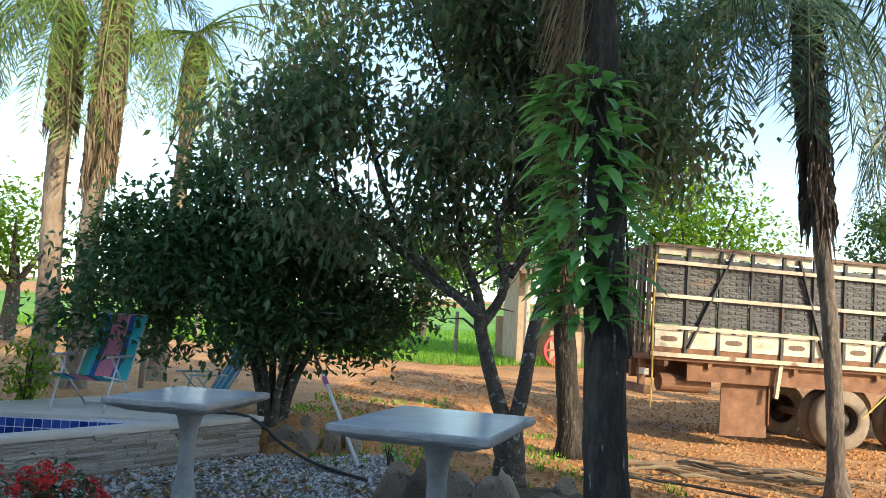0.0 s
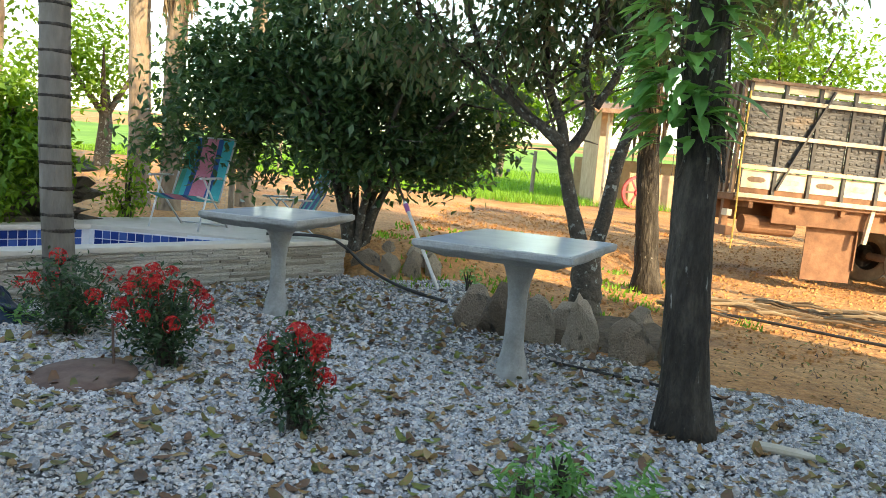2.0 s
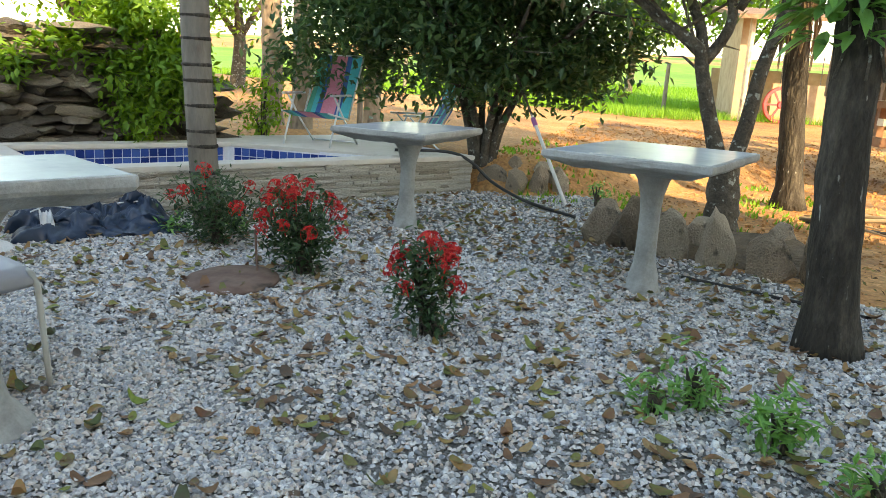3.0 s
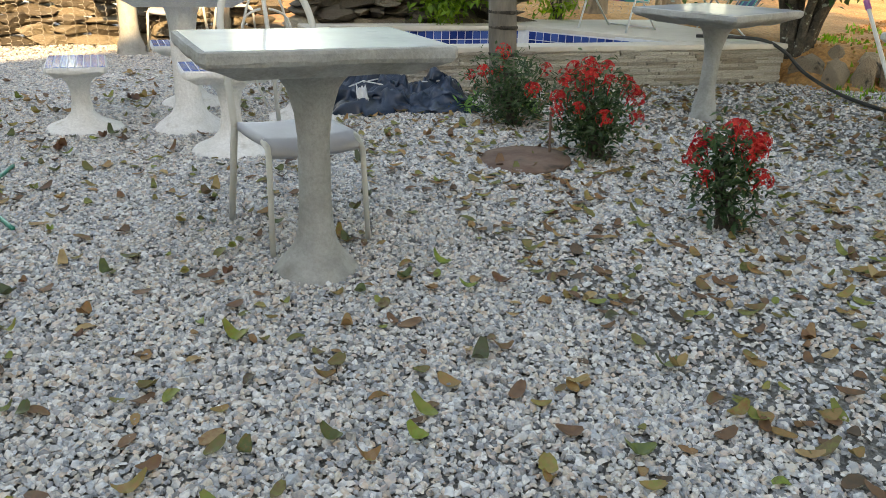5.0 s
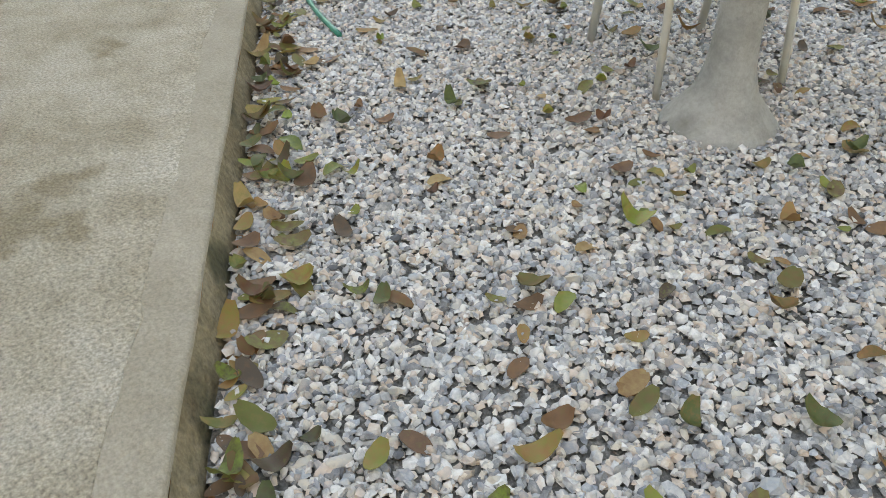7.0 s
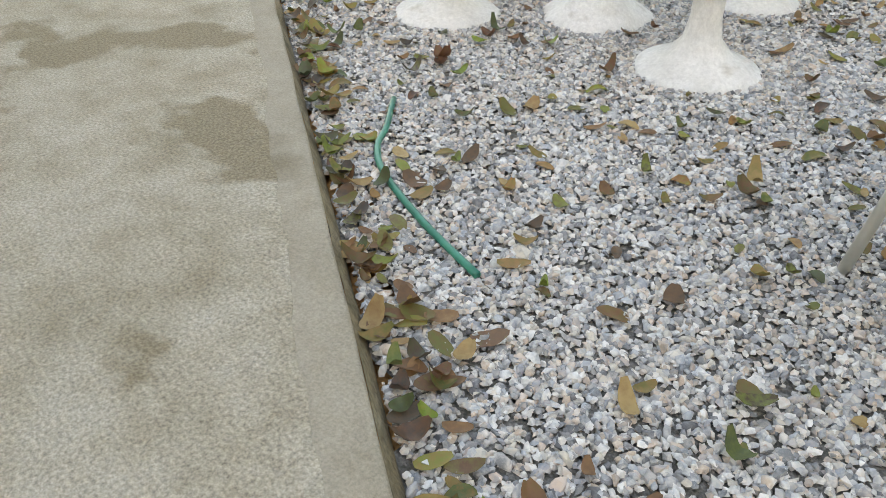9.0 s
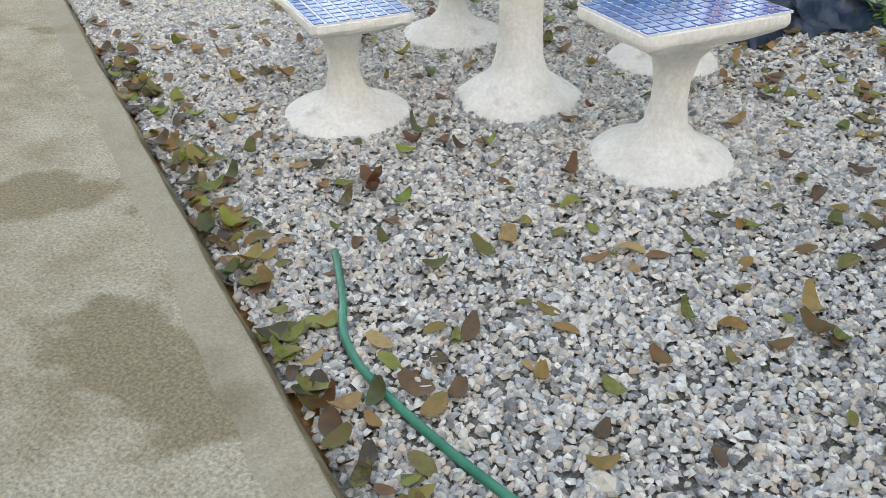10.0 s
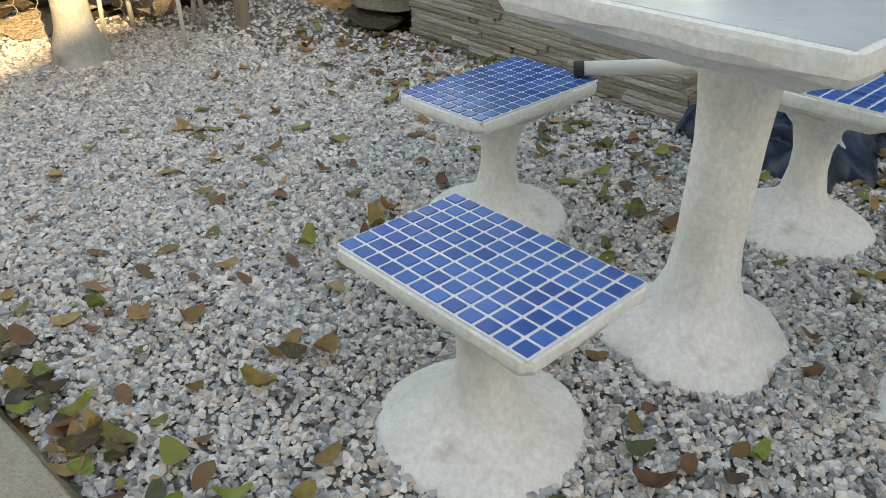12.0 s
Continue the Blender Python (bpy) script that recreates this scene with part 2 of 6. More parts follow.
M_ROCK = material("brown_boulder", [(0.2, 0.145, 0.1), (0.35, 0.265, 0.19), (0.5, 0.41, 0.31)], 3, 0.9, 0.9, 16, obj_random=True, spots=(0.1, 0.085, 0.065), spot_scale=2.2, spot_at=0.56, dist=0.05, grain=0.35, gscale=25)
M_SLATE = material("ledge_stone", [(0.075, 0.062, 0.048), (0.17, 0.14, 0.108), (0.32, 0.27, 0.2)], 3, 0.85, 0.9, 14, obj_random=True, dist=0.04, grain=0.45, gscale=20)
L_TREE = leaf_material("tree_leaf", [(0.06, 0.11, 0.06), (0.095, 0.165, 0.075), (0.13, 0.19, 0.09), (0.19, 0.155, 0.1)], 0.3, 0.5)
L_BUSH = leaf_material("dense_tree_leaf", [(0.035, 0.08, 0.042), (0.05, 0.11, 0.046), (0.07, 0.135, 0.05), (0.1, 0.155, 0.06)], 0.3, 0.42)
L_IXORA = leaf_material("shrub_leaf", [(0.02, 0.05, 0.022), (0.04, 0.09, 0.034), (0.065, 0.11, 0.045)], 0.4)
L_VINE = leaf_material("vine_leaf", [(0.09, 0.23, 0.07), (0.15, 0.35, 0.1), (0.22, 0.43, 0.14)], 0.32, 0.4)
# bright yellow-green with direct sun painted in, for rockery plants and far trees
L_SUNLIT = leaf_material("sunlit_foliage", [(0.07, 0.16, 0.025), (0.13, 0.26, 0.035), (0.2, 0.34, 0.05)], 0.5, 0.4)
L_FAR = leaf_material("far_foliage", [(0.03, 0.07, 0.025), (0.06, 0.12, 0.035), (0.1, 0.16, 0.05)], 0.6, 0.2)
L_PALM = leaf_material("palm_leaflet", [(0.02, 0.045, 0.018), (0.045, 0.085, 0.03), (0.08, 0.12, 0.04)], 0.45, 0.25)
# lit copy of L_PALM: sunshine on the far crowns is put into the colour
L_PALMLIT = leaf_material("sunlit_palm_leaflet", [(0.06, 0.12, 0.025), (0.13, 0.2, 0.04), (0.2, 0.26, 0.06)], 0.5, 0.35)
# darker copy of L_DRY: the backlit skirt's shade is put into its colour
L_DRYSHADE = leaf_material("shaded_palm_strand", [(0.03, 0.024, 0.02), (0.07, 0.055, 0.045), (0.15, 0.115, 0.085)], 0.85, 0.1)
L_DRY = leaf_material("dry_palm_strand", [(0.13, 0.09, 0.055), (0.25, 0.18, 0.11), (0.36, 0.28, 0.18)], 0.8, 0.2)
L_GRASS = leaf_material("lawn_grass", [(0.07, 0.19, 0.02), (0.13, 0.30, 0.03), (0.2, 0.38, 0.05)], 0.6, 0.3)
L_RED = leaf_material("red_flower", [(0.45, 0.015, 0.01), (0.62, 0.035, 0.022), (0.72, 0.08, 0.05)], 0.6, 0.2)
M_FIELD = material("grass_field", [(0.08, 0.2, 0.02), (0.14, 0.31, 0.03), (0.22, 0.38, 0.06)], 0.8, 0.9, 0.6, 6, spots=(0.1, 0.24, 0.025), spot_scale=0.1, spot_at=0.5, dist=0.05)

# ---- ground ----
E_DIR = V((-0.902, 0.432, 0)).normalized()       # along the walkway
E_NRM = V((0.432, 0.902, 0)).normalized()        # from the walkway towards the gravel
E_PT = V((-3.07, 1.02, 0))
Q0, P1 = V((-5.58, 5.44, 0)), V((-3.0, 9.45, 0))   # front corner and right corner of the pool
PU = (P1 - Q0).normalized()
PV = V((-PU.y, PU.x, 0))


def smooth01(x):
    x = min(1.0, max(0.0, x))
    return x * x * (3 - 2 * x)


def ground_z(x, y):
    """Raised soil behind the pool, a slight fall under the lorry, flat elsewhere."""
    p = V((x, y, 0)) - Q0
    a, b = p.dot(PU), p.dot(PV)
    z = smooth01((a - 4.85) / 0.5) * smooth01((b + 0.8) / 0.9)
    z = 0.4 * max(z, smooth01((a - 2.2) / 1.0) * smooth01((b - 2.2) / 0.6)) * (1 - smooth01((a - 8) / 9))
    z += 0.5 * smooth01((y - 14) / 10) + 5.0 * smooth01((y - 24) / 110)
    z -= 0.13 * smooth01((x + 0.3) / 2) * smooth01((y - 9.8) / 2.5) * (1 - smooth01((y - 16) / 4))
    return z


def in_pool(x, y):
    p = V((x, y, 0)) - Q0
    return -0.05 < p.dot(PU) < 4.75 and -0.05 < p.dot(PV) < 2.35


def build_ground():
    xs = np.concatenate([np.arange(-900, -20, 80), np.arange(-20, 20, 0.25), np.arange(20, 901, 80)])
    ys = np.concatenate([np.arange(-900, -6, 80), np.arange(-6, 34, 0.25), np.arange(34, 150, 4), np.arange(150, 901, 80)])
    nx, ny = len(xs), len(ys)
    v = np.zeros((nx * ny, 3))
    for j, y in enumerate(ys):
        for i, x in enumerate(xs):
            z = ground_z(x, y) - 0.03
            if in_pool(x, y):
                z = -1.2
            elif abs(x) < 21 and -7 < y < 34:
                z += 0.02 * noise.noise((x * 0.7, y * 0.7, 0)) + 0.008 * noise.noise((x * 4, y * 4, 3))
            v[j * nx + i] = (x, y, z)
    i, j = np.meshgrid(np.arange(nx - 1), np.arange(ny - 1))
    a = (j * nx + i).ravel()
    f = np.stack([a, a + 1, a + nx + 1, a + nx], 1)
    ob = part("ground", np_mesh("ground", v, f, True), M_DIRT)
    tagged(ob, "orange dirt yard with tyre-worn tracks and scattered litter", "ground", kind="structure")


build_ground()

# grass field behind the dirt road
g = Geo()
NX = 90
for k in range(NX):
    x = -90 + 180 * k / (NX - 1)
    near = 22.5 + 0.8 * noise.noise((x * 0.25, 0, 0)) + 0.4 * noise.noise((x * 1.3, 5, 0)) + (-0.12 * (x + 1) if x < -1 else 0.35 * (x + 1))
    near = max(near, 17.0)
    for y in (near, near + 3, near + 8, 45, 70, 100, 140, 1200):
        yy = max(y, near)
        g.v.append((x * (1 if yy < 60 else (1 + (yy - 60) / 60)), yy, ground_z(0, yy) + (0.0 if yy > near else -0.09)))
for k in range(NX - 1):
    for j in range(7):
        a = k * 8 + j
        g.f.append((a, a + 8, a + 9, a + 1))
tagged(part("grass_field", g, M_FIELD, smooth=True), "bright green grass field beyond the dirt road", "grass", kind="structure")


# gravel bed: a slab with an uneven border towards the dirt
def gravel_side(x, y):
    """Positive inside the gravel."""
    d = (V((x, y, 0)) - E_PT).dot(E_NRM)
    b = 7.25 + 0.35 * noise.noise((x * 0.8, 0, 7)) - max(0, x + 1.1) * 0.52 - max(0, x - 1.7) * 0.8
    if x < -1.4:
        b = 9.9
    w = min(d - 0.012, b - y)
    p = V((x, y, 0)) - Q0
    a, c = p.dot(PU), p.dot(PV)
    if a > 0 and c > 0 and a < 30:
        w = min(w, -min(a, c))
    if a > 4.8:
        w = min(w, -0.1 - c * 0.9)
    return min(w, x + 14)


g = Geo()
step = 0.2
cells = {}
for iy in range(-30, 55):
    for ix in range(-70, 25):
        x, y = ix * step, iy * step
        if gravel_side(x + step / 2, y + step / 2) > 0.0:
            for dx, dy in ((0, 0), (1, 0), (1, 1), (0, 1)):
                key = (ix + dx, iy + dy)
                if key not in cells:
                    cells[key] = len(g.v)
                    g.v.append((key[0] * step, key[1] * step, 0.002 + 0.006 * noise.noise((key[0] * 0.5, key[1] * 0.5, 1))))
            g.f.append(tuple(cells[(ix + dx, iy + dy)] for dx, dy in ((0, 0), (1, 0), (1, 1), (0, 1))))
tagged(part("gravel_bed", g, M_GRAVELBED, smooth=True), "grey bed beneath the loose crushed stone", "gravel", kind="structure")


def on_gravel(n, dens_fn, x0, x1, y0, y1, seed):
    r = np.random.RandomState(seed)
    out = []
    while len(out) < n:
        x, y = r.uniform(x0, x1), r.uniform(y0, y1)
        if gravel_side(x, y) > 0.01 and r.rand() < dens_fn(x, y):
            out.append((x, y))
    return np.array(out)


CUBE_V = np.array([(a, b, c) for c in (-1, 1) for a, b in ((-1, -1), (1, -1), (1, 1), (-1, 1))], float)
CUBE_F = np.array([(3, 2, 1, 0), (4, 5, 6, 7), (0, 1, 5, 4), (1, 2, 6, 5), (2, 3, 7, 6), (3, 0, 4, 7)])


CHIP_F = np.array([(6, 7, 8)] + [(2 * k, 2 * k + 1, 6 + k) for k in range(3)] + [(2 * k + 1, 2 * (k + 1) % 6, 6 + (k + 1) % 3) for k in range(3)] + [(2 * k + 1, 6 + (k + 1) % 3, 6 + k) for k in range(3)])


def stones(name, pts, size, seed, label):
    """Loose broken chips with six-sided outlines, each turned and jittered."""
    r = np.random.RandomState(seed)
    n = len(pts)
    low = np.arange(6) * math.pi / 3 + r.uniform(-0.32, 0.32, (n, 6))
    top = (np.arange(3) * 2 + 0.5) * math.pi / 3 + r.uniform(-0.5, 0.5, (n, 3))
    rl, rt = r.uniform(0.72, 1.15, (n, 6)), r.uniform(0.35, 0.85, (n, 3))
    x = np.concatenate([np.cos(low) * rl, np.cos(top) * rt], 1)
    y = np.concatenate([np.sin(low) * rl, np.sin(top) * rt], 1)
    z = np.concatenate([r.uniform(-0.55, 0.1, (n, 6)), r.uniform(0.45, 1.0, (n, 3))], 1)
    big = (size * r.lognormal(0, 0.25, n))[:, None]
    x, y, z = x * big * r.uniform(0.8, 1.15, (n, 1)), y * big * r.uniform(0.5, 0.85, (n, 1)), z * big * r.uniform(0.4, 0.75, (n, 1))
    a, b, c = r.uniform(0, 6.28, n), r.normal(0, 0.3, n), r.normal(0, 0.3, n)
    y, z = y * np.cos(b)[:, None] - z * np.sin(b)[:, None], y * np.sin(b)[:, None] + z * np.cos(b)[:, None]
    x, z = x * np.cos(c)[:, None] + z * np.sin(c)[:, None], -x * np.sin(c)[:, None] + z * np.cos(c)[:, None]
    ca, sa = np.cos(a)[:, None], np.sin(a)[:, None]
    v = np.stack([x * ca - y * sa + pts[:, 0:1], x * sa + y * ca + pts[:, 1:2], z + (0.006 + r.uniform(0, 0.011, n))[:, None]], 2)
    f = (CHIP_F[None] + (np.arange(n) * 9)[:, None, None]).reshape(-1, 3)
    me = np_mesh(name, v.reshape(-1, 3), f)
    me.polygons.foreach_set("use_smooth", np.repeat(r.rand(n) < 0.5, 10))
    ob = part(name, me, M_STONE)
    tagged(ob, label, "gravel", kind="stuff")


def near_track(x, y):
    d = (V((x, y, 0)) - E_PT).dot(E_NRM)
    return 1.0 if d < 2.3 else 0.45


stones("crushed_stone", on_gravel(228000, near_track, -9.5, 2.2, 0.2, 6.2, 3), 0.0134, 4, "loose white and blue-grey crushed stone covering the yard")
stones("crushed_stone", on_gravel(44000, lambda x, y: 1.0, -13, 2.6, 3.5, 10.0, 5), 0.0185, 6, "loose pale crushed stone round the pool and tables")

# ---- walkway ----
WA, WB = E_PT - E_DIR * 7, E_PT + E_DIR * 10
g = Geo()
n_seg = 240
prof = [(-0.024, 0.088), (-0.027, 0.099), (-0.036, 0.1045), (-0.2, 0.106)]
for k in range(n_seg + 1):
    p = WA + (WB - WA) * k / n_seg
    w = 0.006 * noise.noise((k * 0.225, 0, 0))
    for d, z in prof:
        q = p + E_NRM * (d + w)
        g.v.append((q.x, q.y, z + 0.003 * noise.noise((k * 0.175, d * 9, 2))))
for k in range(n_seg):
    for j in range(len(prof) - 1):
        a = k * len(prof) + j
        g.f.append((a, a + len(prof), a + len(prof) + 1, a + 1))
kerb = part("walkway_kerb", g, M_CONCRETE_EDGE, smooth=True)
tagged(kerb, "smooth grey trowelled concrete edge of the walkway", "kerb", kind="structure")
g = Geo()
for k in range(n_seg + 1):
    p = WA + (WB - WA) * k / n_seg
    for z in (-0.1, 0.0, 0.03, 0.06, 0.0885):
        q = p + E_NRM * (0.012 - 0.036 * max(0, z) / 0.088 + 0.006 * noise.noise((k * 0.225, 0, 0)) + 0.005 * noise.noise((k * 1.7, z * 60, 4)))
        g.v.append((q.x, q.y, z))
for k in range(n_seg):
    for j in range(4):
        a = k * 5 + j
        g.f.append((a, a + 5, a + 6, a + 1))
M_KERBFACE = material("stained_kerb_face", [(0.14, 0.105, 0.06), (0.27, 0.215, 0.135), (0.36, 0.3, 0.21)], 5, 0.92, 0.9, 60, spots=(0.09, 0.085, 0.05), spot_scale=4, spot_at=0.56, dist=0.012, grain=0.45, gscale=60)
tagged(part("walkway_side", g, M_KERBFACE, smooth=True), "brown-stained upright side of the concrete walkway", "kerb", kind="structure")
g = Geo()
for k in range(n_seg + 1):
    p = WA + (WB - WA) * k / n_seg
    wav = 0.035 * noise.noise((k * 0.09, 3, 0)) + 0.022 * noise.noise((k * 0.31, 9, 0)) + 0.016 * noise.noise((k * 1.1, 5, 0))
    for d, z in ((-0.135 + wav, 0.1), (-0.14 + wav, 0.1075), (-0.6, 0.109), (-1.1, 0.109), (-2.2, 0.11)):
        q = p + E_NRM * d
        g.v.append((q.x, q.y, z))
for k in range(n_seg):
    for j in range(4):
        a = k * 5 + j
        g.f.append((a, a + 5, a + 6, a + 1))
tagged(part("walkway", g, M_CONCRETE, smooth=False), "rough stained concrete walkway with damp patches", "walkway", kind="structure")

# ---- plain unseen walls added behind the walker and beside the yard to block sun ----
M_WALL = material("white_plaster", [(0.74, 0.72, 0.68), (0.82, 0.8, 0.76)], 3, 0.9, 0.2, 40)
mid = (WA + WB) / 2 - E_NRM * 2.3 - E_DIR * 2.0
rot = Matrix.Rotation(math.atan2(E_DIR.y, E_DIR.x), 4, 'Z')
g = Geo()
g.box((mid.x, mid.y, 1.55), (21, 0.2, 3.3), rot)
tagged(part("wall_house", g, M_WALL), "plain white unseen wall added behind the walkway", "wall", kind="structure")
# added out of view: its height and length set where the yard lies in shadow
g = Geo()
g.box((4.4, -4.0, 4.15), (0.25, 20.6, 8.5))
tagged(part("wall_wing", g, M_WALL), "tall plain unseen wall added to keep sun off the yard", "wall", kind="structure")

# ---- pool ----
LP, WP, HP = (P1 - Q0).length, 2.02, 0.4
LB, LF = 3.75, 2.58      # the basin ends in a slanting wall, longer at the front than at the back; a paved deck fills the rest


def pool_pt(a, b, z):
    return Q0 + PU * a + PV * b + V((0, 0, z))


pool = thing("swimming_pool", "raised swimming pool with split-stone sides and blue tiles", "pool")
g = Geo()
T = 0.22
RP = Matrix.Rotation(math.atan2(PU.y, PU.x), 4, 'Z')
rim = ((LB / 2, T / 2, LB, T), (LF / 2, WP - T / 2, LF, T), (T / 2, WP / 2, T, WP - 2 * T))
for (a, b, la, lb) in rim:
    c = pool_pt(a, b, -0.36)
    g.box((c.x, c.y, c.z), (la, lb, 1.56), RP)
part("shell", g, M_CEMENT, pool)
for k, (a, b, la, lb) in enumerate(rim):
    c = pool_pt(a, b, HP)
    part("coping", Geo().box((c.x, c.y, c.z), (la + (0.06 if k < 2 else 0.06), lb + (0.06 if k < 2 else -0.06), 0.05), RP), M_COPING, pool, "cream stone coping", bev=0.008)


def deck_prism(z0, z1, grow=0.0):
    """The deck's four-cornered outline, drawn up between two heights."""
    ring = [(LB + 0.002 - 0.02 * (grow > 0), T if grow == 0 else T + 0.03), (LP + grow, T if grow == 0 else T + 0.03), (LP + grow, 2.5 + grow), (LF - 0.02 * (grow > 0), 2.5 + grow), (LF + 0.002 - 0.02 * (grow > 0), WP - T)]
    g = Geo()
    for z in (z0, z1):
        g.v.extend(tuple(pool_pt(a_, b_, z)) for a_, b_ in ring)
    n_ = len(ring)
    g.f = [tuple(reversed(range(n_))), tuple(range(n_, 2 * n_))] + [(k, (k + 1) % n_, n_ + (k + 1) % n_, n_ + k) for k in range(n_)]
    return g


part("deck_block", deck_prism(-0.9, HP - 0.024), M_CEMENT, pool)
part("deck_paving", deck_prism(HP - 0.024, HP + 0.023, 0.03), M_COPING, pool, "cream paved pool deck", bev=0.006)
c = pool_pt((LB + LP) / 2, T / 2 - 0.015, HP)
part("coping", Geo().box((c.x, c.y, c.z), (LP - LB + 0.06, T + 0.03, 0.05), RP), M_COPING, pool, "cream stone coping", bev=0.008)
c = pool_pt((LB + LP) / 2, T / 2, -0.36)
part("deck_front", Geo().box((c.x, c.y, c.z), (LP - LB - 0.004, T - 0.002, 1.5), RP), M_CEMENT, pool)
# tiles inside: front, back, near end, slanting end
ts = 0.095
E0, E1 = pool_pt(LB, T, 0), pool_pt(LF, WP - T, 0)
SLANT = Matrix.Rotation(math.atan2((E1 - E0).y, (E1 - E0).x), 4, 'Z')
IN = V((-(E1 - E0).y, (E1 - E0).x, 0)).normalized()
sides = ((pool_pt(T, T + 0.001, 0), PU, PV, LB - T, RP), (pool_pt(T, WP - T - 0.001, 0), PU, -PV, LF - T, RP), (pool_pt(T + 0.001, T, 0), PV, PU, WP - 2 * T, RP @ Matrix.Rotation(math.pi / 2, 4, 'Z')), (E0, (E1 - E0).normalized(), IN, (E1 - E0).length, SLANT))
g = Geo()
for start, along, inward, ln, turn_ in sides:
    for i in range(int(ln / ts)):
        for j in range(9):
            c = start + along * (i + 0.5) * ts + inward * 0.005 + V((0, 0, HP - 0.03 - (j + 0.5) * ts))
            g.box((c.x, c.y, c.z), (ts * 0.9, 0.008, ts * 0.9), turn_)
part("tiling", g, M_TILE_ISL, pool, "glossy blue square tiles")["kind"] = "stuff"
g = Geo()
for start, along, inward, ln, turn_ in sides:
    c = start + along * ln / 2 + inward * 0.002
    g.box((c.x, c.y, -0.03), (ln, 0.004, 0.86), turn_)
part("grout", g, M_GROUT, pool)
g = Geo()
c = pool_pt(LB / 2, WP / 2, -0.55)
g.box((c.x, c.y, c.z), (LB - 2 * T, WP - 2 * T, 0.06), RP)
part("floor", g, M_TILE_ISL, pool)
M_WATER = material("pool_water", [(0.5, 0.75, 0.85), (0.55, 0.8, 0.9)], 2, 0.02, 0.15, 3)
M_WATER.node_tree.nodes["Principled BSDF"].inputs["Transmission Weight"].default_value = 1.0
M_WATER.node_tree.nodes["Principled BSDF"].inputs["IOR"].default_value = 1.33
g = Geo()
c = pool_pt(LB / 2, WP / 2, 0.12)
g.box((c.x, c.y, c.z), (LB - 2 * T - 0.01, WP - 2 * T - 0.01, 0.01), RP)
wat = part("water", g, M_WATER, pool)
wat.visible_shadow = False
# split-stone strips on the two outer faces
strip = {}
for w in (0.22, 0.36, 0.55):
    for t in (0.014, 0.03):
        gg = Geo()
        gg.box((0, 0, 0), (w - 0.004, t, 0.0305))
        for q_ in range(len(gg.v)):
            gg.v[q_] = (gg.v[q_][0], gg.v[q_][1] + 0.004 * math.sin(q_ * 2.3 + w * 9), gg.v[q_][2] + 0.002 * math.sin(q_ * 4.1))
        strip[(w, t)] = bevel(gg.mesh("stone_strip"), 0.004, 1)
        strip[(w, t)].materials.append(M_STONESTRIP)
r3 = random.Random(11)
count = 0
for face in range(2):
    ln = LP if face == 0 else WP
    for row in range(12):
        s = -r3.uniform(0, 0.1)
        while s < ln - 0.08:
            w, t = r3.choice((0.22, 0.36, 0.55)), r3.choice((0.014, 0.03))
            if face == 0:
                m = Matrix.Translation(pool_pt(min(s + w / 2, ln - w / 2), -t / 2 + 0.004, 0.018 + row * 0.0325)) @ RP
            else:
                m = Matrix.Translation(pool_pt(-t / 2 + 0.004, max(w / 2, min(s + w / 2, ln - w / 2)), 0.018 + row * 0.0325)) @ RP @ Matrix.Rotation(math.pi / 2, 4, 'Z')
            ob = part("stone_strip", strip[(w, t)], M_STONESTRIP, pool)
            ob.matrix_basis = m
            count += 1
            s += w

# ---- tables and stools ----
AX = math.degrees(math.atan2(-0.5, 0.866))


def slab(w, d, z, t, seed=1, inset=0.3):
    """A hand-cast slab: rounded corners, an uneven lip and an underside that slopes in towards the pedestal."""
    g = Geo()
    r2 = random.Random(seed)
    a, b = w / 2, d / 2
    loop = []
    rc, per = 0.02, 9
    for k, (sx, sy) in enumerate(((-1, -1), (1, -1), (1, 1), (-1, 1))):
        nx_, ny_ = ((1, -1), (1, 1), (-1, 1), (-1, -1))[k]
        for q in range(3):
            t_ = q / 2
            c0 = (sx * a, sy * (b - rc)) if k % 2 == 0 else (sx * (a - rc), sy * b)
            c1 = (sx * (a - rc), sy * b) if k % 2 == 0 else (sx * a, sy * (b - rc))
            loop.append((c0[0] + (c1[0] - c0[0]) * t_, c0[1] + (c1[1] - c0[1]) * t_))
        s0 = loop[-1]
        s1 = (nx_ * (a - rc), ny_ * b) if k % 2 == 0 else (nx_ * a, ny_ * (b - rc))
        for q in range(1, per):
            loop.append((s0[0] + (s1[0] - s0[0]) * q / per, s0[1] + (s1[1] - s0[1]) * q / per))
    lv = [(1 - inset, z - t * 2.0), (1 - inset * 0.45, z - t * 1.35), (0.975, z - t), (1.0, z - t * 0.7), (1.0, z - 0.014), (0.994, z - 0.003), (0.97, z)]
    n = len(loop)
    jit = [r2.uniform(-1, 1) for _ in loop]
    for i_, (s_, h) in enumerate(lv):
        for k, (x, y) in enumerate(loop):
            e = 1 + (0.006 * jit[k] + 0.003 * r2.uniform(-1, 1)) * (1 if i_ < 5 else 0.5)
            g.v.append((x * s_ * e, y * s_ * e, h + (0.004 * r2.uniform(-1, 1) if i_ < 4 else 0)))
    for i_ in range(len(lv) - 1):
        for k in range(n):
            p, q = i_ * n + k, i_ * n + (k + 1) % n
            g.f.append((p, q, q + n, p + n))
    g.f.append(tuple(reversed(range(n))))
    g.f.append(tuple((len(lv) - 1) * n + k for k in range(n)))
    return g


